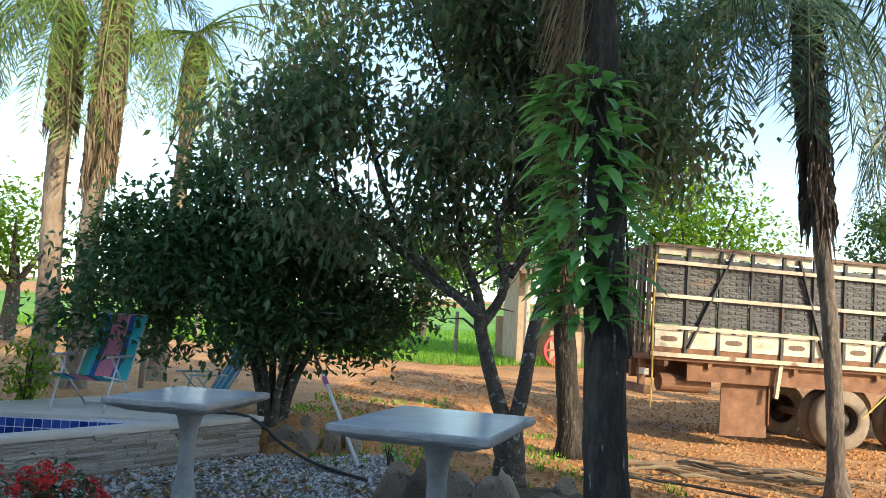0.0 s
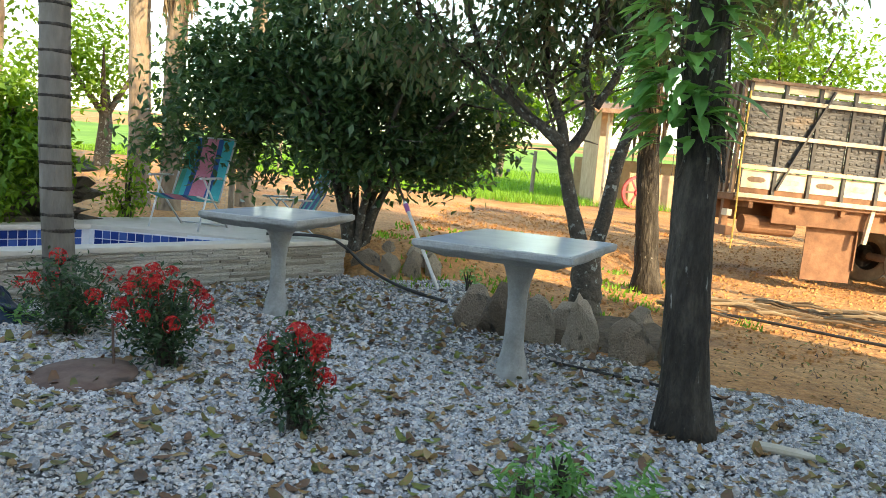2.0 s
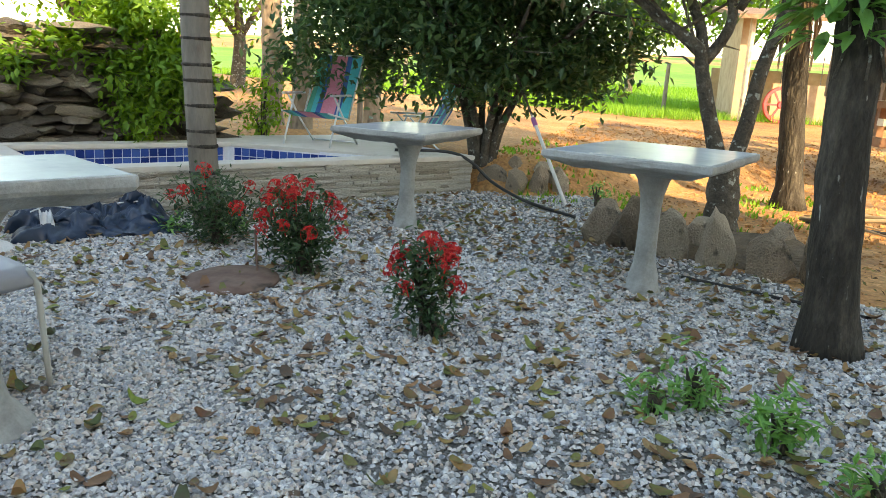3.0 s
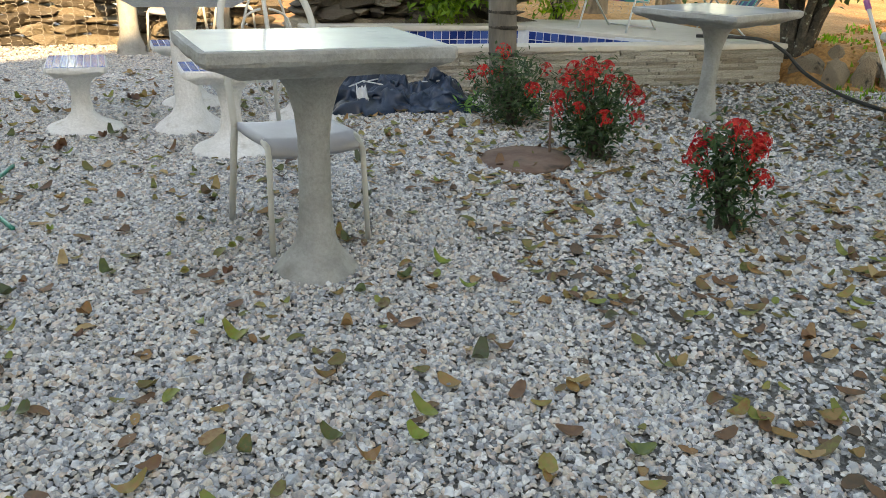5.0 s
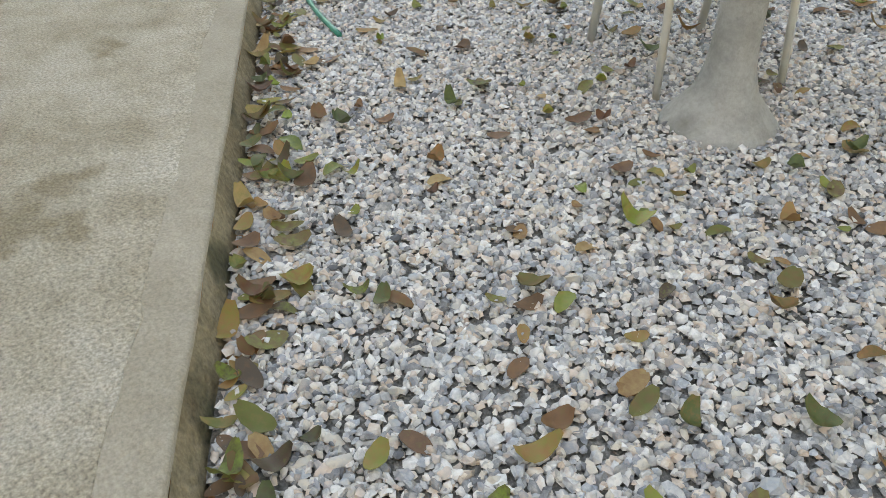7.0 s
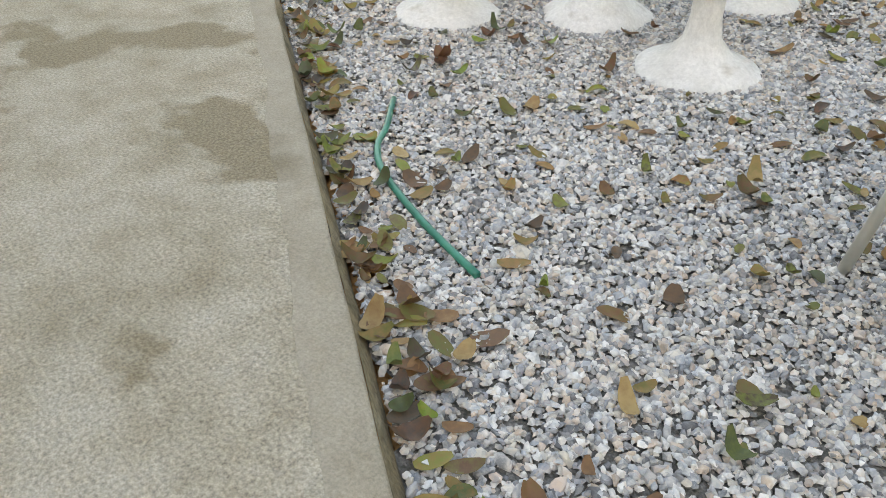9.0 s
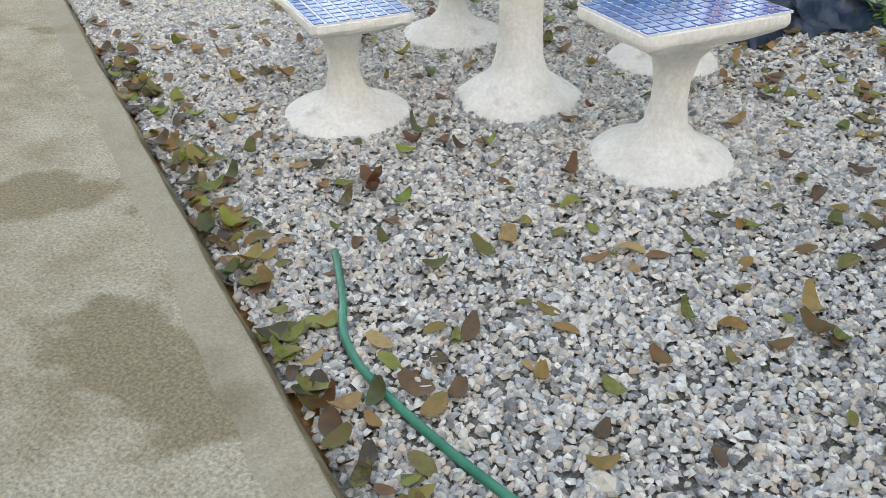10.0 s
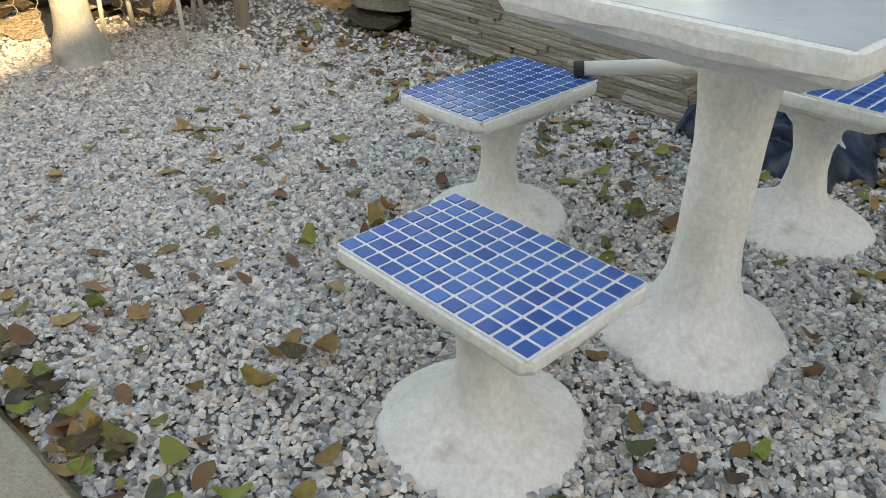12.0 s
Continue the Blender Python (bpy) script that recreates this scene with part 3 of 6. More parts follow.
def table(x, y, turn, w, d, h, mat_, stem, foot, label, seed, ragged=0.02, top=1.0, thick=0.055):
    t = thing("concrete_table", label, "table", "garden tables", pose(x, y, 0, 0, 0, turn))
    part("tabletop", slab(w, d, h, thick, seed), mat_, t)
    g = Geo()
    g.box((0, 0, h - 0.001), (w * 0.955, d * 0.955, 0.006))
    part("top_surface", g, M_TOPSKY, t, "smooth pale polished top")
    hb = h - 0.085
    prof = [(foot, -0.02), (foot * 0.98, 0.015), (foot * 0.82, 0.05), (stem * 1.45, 0.12), (stem * 1.12, 0.2), (stem, 0.3), (stem * 0.97, hb - 0.3), (stem * (1 + 0.12 * top), hb - 0.2), (stem * (1 + 0.55 * top), hb - 0.1), (stem * (1 + 1.3 * top), hb - 0.03), (min(stem * (1 + 2 * top), 0.4 * min(w, d)), hb + 0.012)]
    g = Geo().lathe(prof, 32, wob=ragged, seed=seed)
    part("pedestal", g, mat_, t, smooth=True)
    return t


def stool(x, y, turn, seed, zs=1.0):
    t = thing("tiled_stool", "whitewashed cement stool topped with small blue tiles", "stool", "tiled stools", pose(x, y, 0, 0, 0, turn))
    t.scale = (1, 1, zs)
    h, w, d = 0.445, 0.585, 0.385
    part("seat_slab", slab(w, d, h, 0.035, seed), M_WHITEWASH, t)
    prof = [(0.255, -0.05), (0.262, 0.008), (0.24, 0.03), (0.13, 0.072), (0.078, 0.12), (0.062, 0.19), (0.062, 0.25), (0.08, 0.32), (0.12, 0.36), (0.17, 0.385)]
    part("pedestal", Geo().lathe(prof, 32, wob=0.012, seed=seed), M_WHITEWASH, t, smooth=True)
    g = Geo()
    g.box((0, 0, h + 0.002), (w - 0.014, d - 0.014, 0.006))
    part("grout_bed", g, M_GROUT, t)
    nx, ny = 12, 8
    px, py = (w - 0.016) / nx, (d - 0.016) / ny
    for i in range(nx):
        for j in range(ny):
            ob = part("tile", TILE_ME, M_TILE, t)
            ob.matrix_basis = pose(-w / 2 + 0.008 + (i + 0.5) * px, -d / 2 + 0.008 + (j + 0.5) * py, h + 0.0055)
    return t


g = Geo()
g.box((0, 0, 0), (0.0385, 0.0372, 0.005))
TILE_ME = bevel(g.mesh("tile"), 0.0012, 1)
TILE_ME.materials.append(M_TILE)

table(-0.81, 5.83, -15, 1.03, 1.34, 0.95, M_CEMENT, 0.068, 0.13, "grey cement pedestal table with pale top on the gravel", 2)
table(-2.93, 7.02, -8, 0.88, 1.2, 0.887, M_CEMENT, 0.066, 0.12, "grey cement pedestal table beside the pool", 3)
table(-2.98, 2.61, -27, 0.66, 0.94, 0.962, M_CEMENT, 0.066, 0.185, "grey cement pedestal table with a tubular chair drawn up", 4)
big_table = table(-5.51, 3.81, AX, 0.8, 0.87, 0.985, M_WHITEWASH, 0.086, 0.27, "whitewashed cement table ringed by tiled stools", 5, 0.055, 0.35, 0.062)
stool(-5.99, 3.28, AX, 11, 1.05)
stool(-4.8, 3.62, AX + 90, 12, 1.22)
stool(-6.21, 4.35, AX + 90, 13, 1.1)
stool(-5.18, 4.58, AX, 14, 1.19)
table(-8.92, 5.5, AX, 0.85, 1.0, 0.92, M_CEMENT, 0.1, 0.18, "grey cement table farther along the gravel", 6)
stool(-10.9, 5.5, AX, 15)
stool(-10.2, 5.9, AX + 90, 16)

# ---- lorry ----
M_IRONDARK = material("dark_painted_iron", [(0.03, 0.03, 0.032), (0.06, 0.058, 0.055), (0.1, 0.09, 0.08)], 6, 0.7, 0.3, 30, spots=(0.14, 0.085, 0.05), spot_scale=2.5, spot_at=0.6)
M_PANEL = material("black_pressed_panel", [(0.035, 0.035, 0.037), (0.06, 0.06, 0.06), (0.09, 0.085, 0.08)], 4, 0.55, 0.6, 9, spots=(0.12, 0.09, 0.065), spot_scale=1.6, spot_at=0.6, stretch=(1, 1, 3), dist=0.03)
M_RAIL = material("worn_pale_rail", [(0.36, 0.28, 0.19), (0.5, 0.42, 0.31), (0.6, 0.53, 0.42)], 8, 0.7, 0.3, 30, spots=(0.2, 0.12, 0.075), spot_scale=4, spot_at=0.6)
M_BOARD = material("dirty_white_board", [(0.42, 0.35, 0.25), (0.55, 0.49, 0.38), (0.63, 0.58, 0.48)], 5, 0.75, 0.2, 30, spots=(0.36, 0.25, 0.15), spot_scale=3, spot_at=0.62)
M_RUSTBROWN = material("dusty_brown_steel", [(0.12, 0.06, 0.035), (0.2, 0.1, 0.055), (0.28, 0.15, 0.085)], 4, 0.85, 0.4, 25)
M_GATE = material("brown_timber_slat", [(0.1, 0.065, 0.045), (0.17, 0.115, 0.08), (0.24, 0.17, 0.12)], 6, 0.85, 0.4, 30, stretch=(3, 3, 0.5))
M_TYRE = material("dusty_tyre", [(0.11, 0.08, 0.055), (0.2, 0.155, 0.11), (0.3, 0.235, 0.17)], 3, 0.9, 0.5, 30)
# rim and hub colour darkened to stand for shade inside the hollow wheel
M_RIM = material("shaded_rim", [(0.03, 0.022, 0.017), (0.07, 0.05, 0.036)], 5, 0.7, 0.2, 30)
M_ROPE = material("yellow_rope", [(0.5, 0.33, 0.08), (0.62, 0.43, 0.13)], 30, 0.9, 0.3, 60)

truck_m = Matrix.Translation((2.08, 13.15, -0.13)) @ Matrix.Rotation(math.atan2(0.206, 0.978), 4, 'Z') @ Matrix.Rotation(radians(1.2), 4, 'Y')
truck = thing("cattle_truck", "old lorry with black-panelled cargo body and pale rails", "truck", at=truck_m)
TL, TW = 9.0, 2.45
ZB, Z3, Z2, Z1, ZT = 1.45, 1.90, 2.36, 2.90, 3.17
part("cargo_floor", Geo().box((TL / 2, TW / 2, ZB - 0.06), (TL, TW, 0.1)), M_RUSTBROWN, truck, bev=0.01)
for y in (0.75, 1.7):
    part("chassis_beam", Geo().box((TL / 2, y, ZB - 0.28), (TL, 0.09, 0.3)), M_RUSTBROWN, truck)
for k in range(12):
    part("cross_member", Geo().box((0.3 + k * 0.75, TW / 2, ZB - 0.16), (0.07, TW - 0.06, 0.09)), M_RUSTBROWN, truck)
BAY = 0.555
nb = 16
for side, y in ((0, 0.0), (1, TW)):
    sg = -1 if side == 0 else 1
    for k in range(nb):
        x = 0.04 + k * BAY
        if side == 0 or k % 3 == 0:
            g = Geo().box((x + BAY / 2, y - sg * 0.03, (Z3 + Z2) / 2), (BAY - 0.06, 0.02, Z2 - Z3 - 0.03))
            for q in range(4):
                zz = Z3 + 0.07 + q * 0.1
                for c in range(4):
                    g.box((x + 0.1 + c * 0.115, y - sg * 0.03 + sg * 0.016, zz), (0.075, 0.014, 0.035))
            part("panel", g, M_PANEL, truck)
            g = Geo().box((x + BAY / 2, y - sg * 0.03, (Z2 + Z1) / 2), (BAY - 0.06, 0.02, Z1 - Z2 - 0.03))
            for q in range(5):
                zz = Z2 + 0.08 + q * 0.1
                for c in range(4):
                    g.box((x + 0.1 + c * 0.115, y - sg * 0.03 + sg * 0.016, zz), (0.075, 0.014, 0.035))
            part("panel", g, M_PANEL, truck)
            part("panel", Geo().box((x + BAY / 2, y - sg * 0.03, Z1 + 0.06), (BAY - 0.06, 0.02, 0.1)), M_PANEL, truck)
            part("panel", Geo().box((x + BAY / 2, y - sg * 0.03, Z1 - 0.02), (BAY - 0.02, 0.016, 0.06)), M_PANEL, truck)
            b = part("board", Geo().box((x + BAY / 2, y - sg * 0.02, (ZB + Z3) / 2 + 0.01), (BAY - 0.09, 0.024, 0.27)), M_BOARD, truck, "dirty white side board")
            d = Geo()
            for s_, zo in ((1.0, 0.0), (0.6, 0.013)):
                w, h = 0.15 * s_, 0.055 * s_
                cx, cz, yy = x + BAY / 2, (ZB + Z3) / 2 + 0.01, y + sg * (-0.02 + 0.0155 + zo * 0.3)
                ring = [(cx + w * math.cos(a), yy, cz + h * math.sin(a) * (0.75 + 0.25 * abs(math.cos(a)))) for a in [i * math.pi / 6 for i in range(12)]]
                d.add([(px, yy + sg * 0.004, pz) for px, _, pz in ring], [tuple(range(12))])
            part("ornament", d, M_RAIL if k % 2 else M_GATE, b, "painted lozenge ornament")
            part("board", Geo().box((x + BAY / 2, y - sg * 0.02, (Z1 + ZT) / 2 + 0.055), (BAY - 0.09, 0.024, 0.12)), M_BOARD, truck)
        part("post", Geo().box((x, y, (ZB + ZT) / 2 - 0.02), (0.05, 0.05, ZT - ZB + 0.06)), M_IRONDARK, truck)
        if side == 0 and k % 3 == 1:
            up = 1 if (k // 3) % 2 == 0 else -1
            a_ = (x + (0.03 if up > 0 else BAY * 1.35), y + sg * 0.035, ZB + 0.1)
            b_ = (x + (BAY * 1.35 if up > 0 else 0.25), y + sg * 0.035, ZT - 0.05)
            part("brace", Geo().beam(a_, b_, 0.03, 0.06, (0, 1, 0)), M_IRONDARK, truck)
    for z, h in ((Z3 - 0.03, 0.06), (Z2, 0.06), (Z1, 0.06), (ZT, 0.05), (ZB - 0.02, 0.07)):
        m = M_RAIL if z not in (ZT,) else M_GATE
        part("rail", Geo().box((TL / 2, y + sg * 0.045, z), (TL, 0.035, h)), m, truck, bev=0.004)
part("kick_board", Geo().box((TL / 2, 0.03, ZB + 0.06), (TL - 0.1, 0.02, 0.16)), M_RUSTBROWN, truck)
part("side_skirt", Geo().box((TL / 2 + 0.3, 0.12, ZB - 0.26), (TL - 0.8, 0.03, 0.3)), M_RUSTBROWN, truck, "dusty brown underframe panel")
# rear gate of upright slats
for k in range(13):
    y = 0.06 + k * (TW - 0.12) / 12
    part("gate_slat", Geo().box((-0.03 - 0.015 * (k % 2), y, (ZB + ZT) / 2), (0.05, 0.09, ZT - ZB)), M_GATE, truck)
for z in (ZB + 0.1, Z2, ZT - 0.05):
    part("gate_rail", Geo().box((0.02, TW / 2, z), (0.04, TW, 0.09)), M_GATE, truck)
part("rear_bumper", Geo().box((0.05, TW / 2, 0.85), (0.12, TW * 0.9, 0.14)), M_RUSTBROWN, truck, bev=0.01)
for y in (0.5, TW - 0.5):
    part("bumper_stay", Geo().box((0.1, y, 1.1), (0.1, 0.1, 0.55)), M_RUSTBROWN, truck)
part("tail_lamp", Geo().box((0.0, 0.18, 1.14), (0.08, 0.2, 0.1)), M_BOARD, truck)
# hanging drum, mud plate and strut
part("tool_drum", Geo().tube([(0.35, 0.4, 0.98), (1.2, 0.4, 0.98)], 0.15, 16), M_RUSTBROWN, truck, smooth=False)
part("mud_plate", Geo().box((1.78, 0.25, 0.63), (0.82, 0.02, 0.88)), M_RUSTBROWN, truck, "dusty brown mud plate")
part("mud_plate", Geo().box((2.2, 0.5, 0.75), (0.02, 0.6, 0.7)), M_RUSTBROWN, truck)
part("strut", Geo().beam((2.2, 0.02, 0.85), (2.27, 0.02, ZB - 0.05), 0.06, 0.06), M_RAIL, truck)
prof_t = [(0.26, -0.12), (0.33, -0.13), (0.45, -0.12), (0.5, -0.085), (0.51, 0.0), (0.5, 0.085), (0.45, 0.12), (0.33, 0.13), (0.26, 0.12)]
for wx in (3.47, 4.87):
    for wy in (0.2, 0.5, TW - 0.5, TW - 0.2):
        w = part("wheel", Geo().lathe([(0.24, -0.05), (0.27, -0.06), (0.285, 0.1), (0.26, 0.115), (0.235, 0.03), (0.225, -0.04)], 24), M_RIM, truck, at=pose(wx, wy, 0.56, 90, 0, 0))
        part("tyre", Geo().lathe(prof_t + [prof_t[0]], 32, cap=False), M_TYRE, w, "dust-coated rubber tyre", smooth=True)
        part("hub", Geo().lathe([(0.11, -0.02), (0.11, 0.1), (0.07, 0.16), (0.03, 0.17)], 12), M_RIM, w)
    part("axle", Geo().tube([(wx, 0.2, 0.56), (wx, TW - 0.2, 0.56)], 0.07, 10), M_RUSTBROWN, truck)
part("rope", Geo().tube([(0.0, -0.08, 3.0), (-0.01, -0.09, 2.0), (0.02, -0.09, 1.2), (0.01, -0.1, 0.6)], 0.014, 6), M_ROPE, truck, "yellow rope hanging at the corner")
part("rope", Geo().tube([(4.5, -0.06, 1.35), (4.1, -0.07, 1.0), (3.7, -0.06, 0.62)], 0.014, 6), M_ROPE, truck)

# ---- palms ----
def leaflets(name, quads_v, mat_, parent, label="", stuff=False):
    """A part made of many small four-cornered blades."""
    v = np.array(quads_v, float).reshape(-1, 3)
    f = np.arange(len(v)).reshape(-1, 4)
    ob = part(name, np_mesh(name, v, f), mat_, parent, label)
    return ob


def frond(out, rach, base, az, el, length, droop, rr, leaf=0.42, dens=46, hang=0.6):
    """One feather leaf: an arching rachis with hanging leaflets."""
    p, d = V(base), V((math.cos(az) * math.cos(el), math.sin(az) * math.cos(el), math.sin(el)))
    side = V((-math.sin(az), math.cos(az), 0))
    pts = [p.copy()]
    n = 14
    for i in range(n):
        d = (d + V((0, 0, -droop / n * (0.5 + 1.2 * i / n)))).normalized()
        p = p + d * length / n
        pts.append(p.copy())
    rach.tube(pts, [0.022 * (1 - 0.8 * i / n) for i in range(n + 1)], 5, cap=False)
    for k in range(dens):
        s = 0.1 + 0.9 * k / dens
        i = min(n - 1, int(s * n))
        q = pts[i].lerp(pts[i + 1], s * n - i)
        t = (pts[i + 1] - pts[i]).normalized()
        ll = leaf * (0.55 + 0.75 * math.sin(math.pi * min(1, s * 0.9 + 0.08))) * rr.uniform(0.8, 1.15)
        for sg in (-1, 1):
            a = (side * sg * rr.uniform(0.55, 0.9) + t * rr.uniform(0.3, 0.7) + V((0, 0, rr.uniform(-0.4, 0.35)))).normalized()
            m = q + a * ll * 0.5 + V((0, 0, -hang * ll * 0.12))
            e = q + a * ll * 0.85 + V((0, 0, -hang * ll * 0.55))
            w = t * 0.013
            out.extend([q - w * 0.6, m - w, e, m + w])


def palm(x, y, z0, h, r0, r1, lean, bark, leafmat, label, seed, n=16, length=2.3, skirt=0, droop=1.6, rings=0, base_flare=1.5, wob=0.06, els=(-0.35, 1.15), azs=None, leaf=0.45, dens=46, fibre=None, thick=420):
    rr = random.Random(seed)
    t = thing("palm_tree", label, "palm", at=pose(x, y, z0))
    g = Geo()
    pts, rs = [], []
    N = max(10, int(h * 7))
    for i in range(N + 1):
        s = i / N
        z = s * h
        pts.append((lean[0] * s + 0.02 * math.sin(z * 1.7 + seed), lean[1] * s, z - 0.05))
        r = r0 + (r1 - r0) * s
        r *= 1 + (base_flare - 1) * max(0, 1 - z / 0.45) ** 2
        rs.append(r)
    g.tube(pts, rs, 16, wob=wob)
    tr = part("trunk", g, bark, t, smooth=True)
    if rings == 1:
        for k in range(int(h / 0.17)):
            z = 0.15 + k * 0.17 + rr.uniform(-0.03, 0.03)
            q = min(N, int(z / h * N))
            r = rs[q] * 1.0
            c0 = V(pts[q]).lerp(V(pts[min(N, q + 1)]), 0.5)
            part("ring_scar", Geo().lathe([(r * 0.97, -0.016), (r * 1.045, -0.008), (r * 1.05, 0.004), (r * 0.98, 0.014)], 16, (c0.x, c0.y, z), wob=0.01, seed=k), M_PALM, tr)
    top = V((lean[0], lean[1], h))
    out, rach = [], Geo()
    for k in range(n):
        az = (azs[k % len(azs)] if azs else k * 2.399) + rr.uniform(-0.25, 0.25)
        el = els[0] + (els[1] - els[0]) * ((k * 0.618) % 1.0)
        frond(out, rach, top, az, el, length * rr.uniform(0.85, 1.12), droop, rr, leaf, dens)
    cr = part("rachis", rach, leafmat, t)
    leaflets("crown", out, leafmat, t)
    if skirt:
        out = []
        for k in range(int(skirt * thick)):
            z = h - rr.uniform(0.0, skirt)
            a = rr.uniform(0, 6.283)
            r = rs[min(N, int(z / h * N))] * 1.05
            c = V((lean[0] * z / h + r * math.cos(a), lean[1] * z / h + r * math.sin(a), z))
            ll = rr.uniform(0.35, 0.8)
            o = V((math.cos(a), math.sin(a), 0))
            sd = V((-math.sin(a), math.cos(a), 0)) * 0.012
            dv = sd * rr.uniform(-4, 4)
            out.extend([c - sd, c + o * 0.07 * rr.uniform(0.2, 1.6) + dv + V((0, 0, -ll * 0.5)) - sd, c + o * 0.11 * rr.random() + dv * 2 + V((0, 0, -ll)), c + o * 0.07 + dv + V((0, 0, -ll * 0.5)) + sd])
        leaflets("dry_skirt", out, fibre or L_DRY, t, "dry hanging palm fibre")
    return t


palm_main = palm(0.23, 5.06, 0, 5.4, 0.138, 0.072, (-0.3, 0.08), M_PALM, L_PALM, "dark-barked palm with a leafy climbing plant on its trunk", 3, n=15, length=2.3, skirt=0.5, base_flare=1.5, els=(-0.75, 0.8), droop=1.8, thick=260)
palm(3.27, 9.15, 0, 5.6, 0.09, 0.08, (-0.42, 0.0), M_PALMB, L_PALM, "slender palm with shade-darkened fibre hanging below its crown", 5, n=24, length=2.7, skirt=2.5, base_flare=1.9, els=(-0.95, 0.9), droop=1.9, dens=52, fibre=L_DRYSHADE, thick=190)
palm(0.66, 11.0, 0.0, 5.6, 0.16, 0.09, (-0.35, 0.1), M_PALM, L_PALM, "stout dark palm wrapped in dry hanging leaves", 8, n=15, length=2.7, skirt=3.4, base_flare=1.45, els=(-0.8, 0.9), droop=1.7, thick=170)
palm(-4.3, 6.05, 0, 6.2, 0.118, 0.095, (-0.28, -0.1), M_PALMG, L_PALM, "grey palm with dark ring scars beside the pool", 9, n=13, length=2.2, rings=1, base_flare=1.12, wob=0.015, els=(-0.2, 1.1))
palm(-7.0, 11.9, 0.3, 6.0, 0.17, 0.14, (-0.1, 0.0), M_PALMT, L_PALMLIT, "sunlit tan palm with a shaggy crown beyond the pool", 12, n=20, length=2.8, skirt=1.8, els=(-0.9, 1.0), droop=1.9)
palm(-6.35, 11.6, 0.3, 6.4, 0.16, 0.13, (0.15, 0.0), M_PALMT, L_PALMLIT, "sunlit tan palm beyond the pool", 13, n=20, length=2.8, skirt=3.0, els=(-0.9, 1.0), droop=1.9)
palm(-6.0, 13.6, 0.3, 6.1, 0.15, 0.12, (0.25, 0.0), M_PALMT, L_PALMLIT, "leaning tan palm with drooping fronds", 14, n=20, length=2.9, skirt=1.2, els=(-0.8, 1.0), droop=1.9)
palm(-9.6, 12.0, 0.2, 6.2, 0.17, 0.14, (0.0, 0.0), M_PALMT, L_PALM, "tan palm behind the rockery", 15, n=15, length=2.6, skirt=1.0)
palm(5.9, 9.4, 0, 5.6, 0.1, 0.09, (-0.1, 0.0), M_PALM, L_PALM, "palm with long drooping fronds beside the drive", 16, n=24, length=3.3, skirt=0.6, els=(-0.95, 0.5), droop=2.0, dens=56)
# dry fibres caught on the shaded side of the main trunk
rr_ = random.Random(31)
out_ = []
for k in range(150):
    z = rr_.uniform(3.0, 4.3)
    a = rr_.uniform(2.2, 4.4)
    c = V((-0.3 * z / 5.4 + 0.13 * math.cos(a), 0.13 * math.sin(a), z))
    ll = rr_.uniform(0.4, 0.95)
    o = V((-0.9, -0.2, 0)) * rr_.uniform(0.02, 0.3)
    sd = V((0.004, 0.008, 0))
    out_.extend([c - sd, c + o * 0.6 + V((0, 0, -ll * 0.45)) - sd, c + o + V((0, 0, -ll)), c + o * 0.6 + V((0, 0, -ll * 0.45)) + sd])
leaflets("dry_skirt", out_, L_DRY, palm_main, "dry hanging palm fibre")
out_, rach_ = [], Geo()
for az, el, ln, dr in ((0.1, 0.75, 4.3, 3.3), (-0.35, 0.4, 3.4, 2.6), (0.5, 0.6, 3.9, 2.8)):
    frond(out_, rach_, (-0.3, 0.08, 5.3), az, el, ln, dr, rr_, 0.42, 70)
part("rachis", rach_, L_PALM, palm_main)
leaflets("hanging_fronds", out_, L_PALM, palm_main)


# ---- broadleaf foliage ----
def blades(pts, size, seed, droop=0.5, aspect=0.45):
    """Folded leaves round the given points: base, side, tip, side."""
    r = np.random.RandomState(seed)
    n = len(pts)
    a = r.uniform(0, 6.283, n)
    el = r.normal(-droop, 0.55, n)
    d = np.stack([np.cos(a) * np.cos(el), np.sin(a) * np.cos(el), np.sin(el)], 1)
    s = np.stack([-np.sin(a), np.cos(a), r.normal(0, 0.5, n)], 1)
    s /= np.linalg.norm(s, axis=1)[:, None]
    u = np.cross(d, s)
    ln = (size * r.uniform(0.6, 1.25, n))[:, None]
    b = np.array(pts)
    mid = b + d * ln * 0.45 + u * ln * 0.08
    v = np.stack([b, mid + s * ln * aspect * 0.5, b + d * ln, mid - s * ln * aspect * 0.5], 1).reshape(-1, 3)
    k = np.arange(n)[:, None] * 4
    f = np.concatenate([k + np.array([[0, 2, 1]]), k + np.array([[0, 3, 2]])])
    return v, f


def crown_points(n, blobs, seed, clump=0.16, per=14, holes=0.0, scale=1.1):
    """Leaf places in clumps inside a few ellipsoids, thinned by noise so that gaps stay."""
    r = np.random.RandomState(seed)
    out = []
    w = np.array([b[3] * b[4] * b[5] for b in blobs])
    w = w / w.sum()
    while len(out) < n:
        b = blobs[r.choice(len(blobs), p=w)]
        q = r.normal(0, 1, 3)
        q = q / np.linalg.norm(q) * (r.rand() ** 0.42)
        c = np.array([b[0] + q[0] * b[3], b[1] + q[1] * b[4], b[2] + q[2] * b[5]])
        if noise.noise((c[0] * scale, c[1] * scale, c[2] * scale)) < holes:
            continue
        out.extend(c + r.normal(0, clump, (per, 3)))
    return np.array(out[:n])


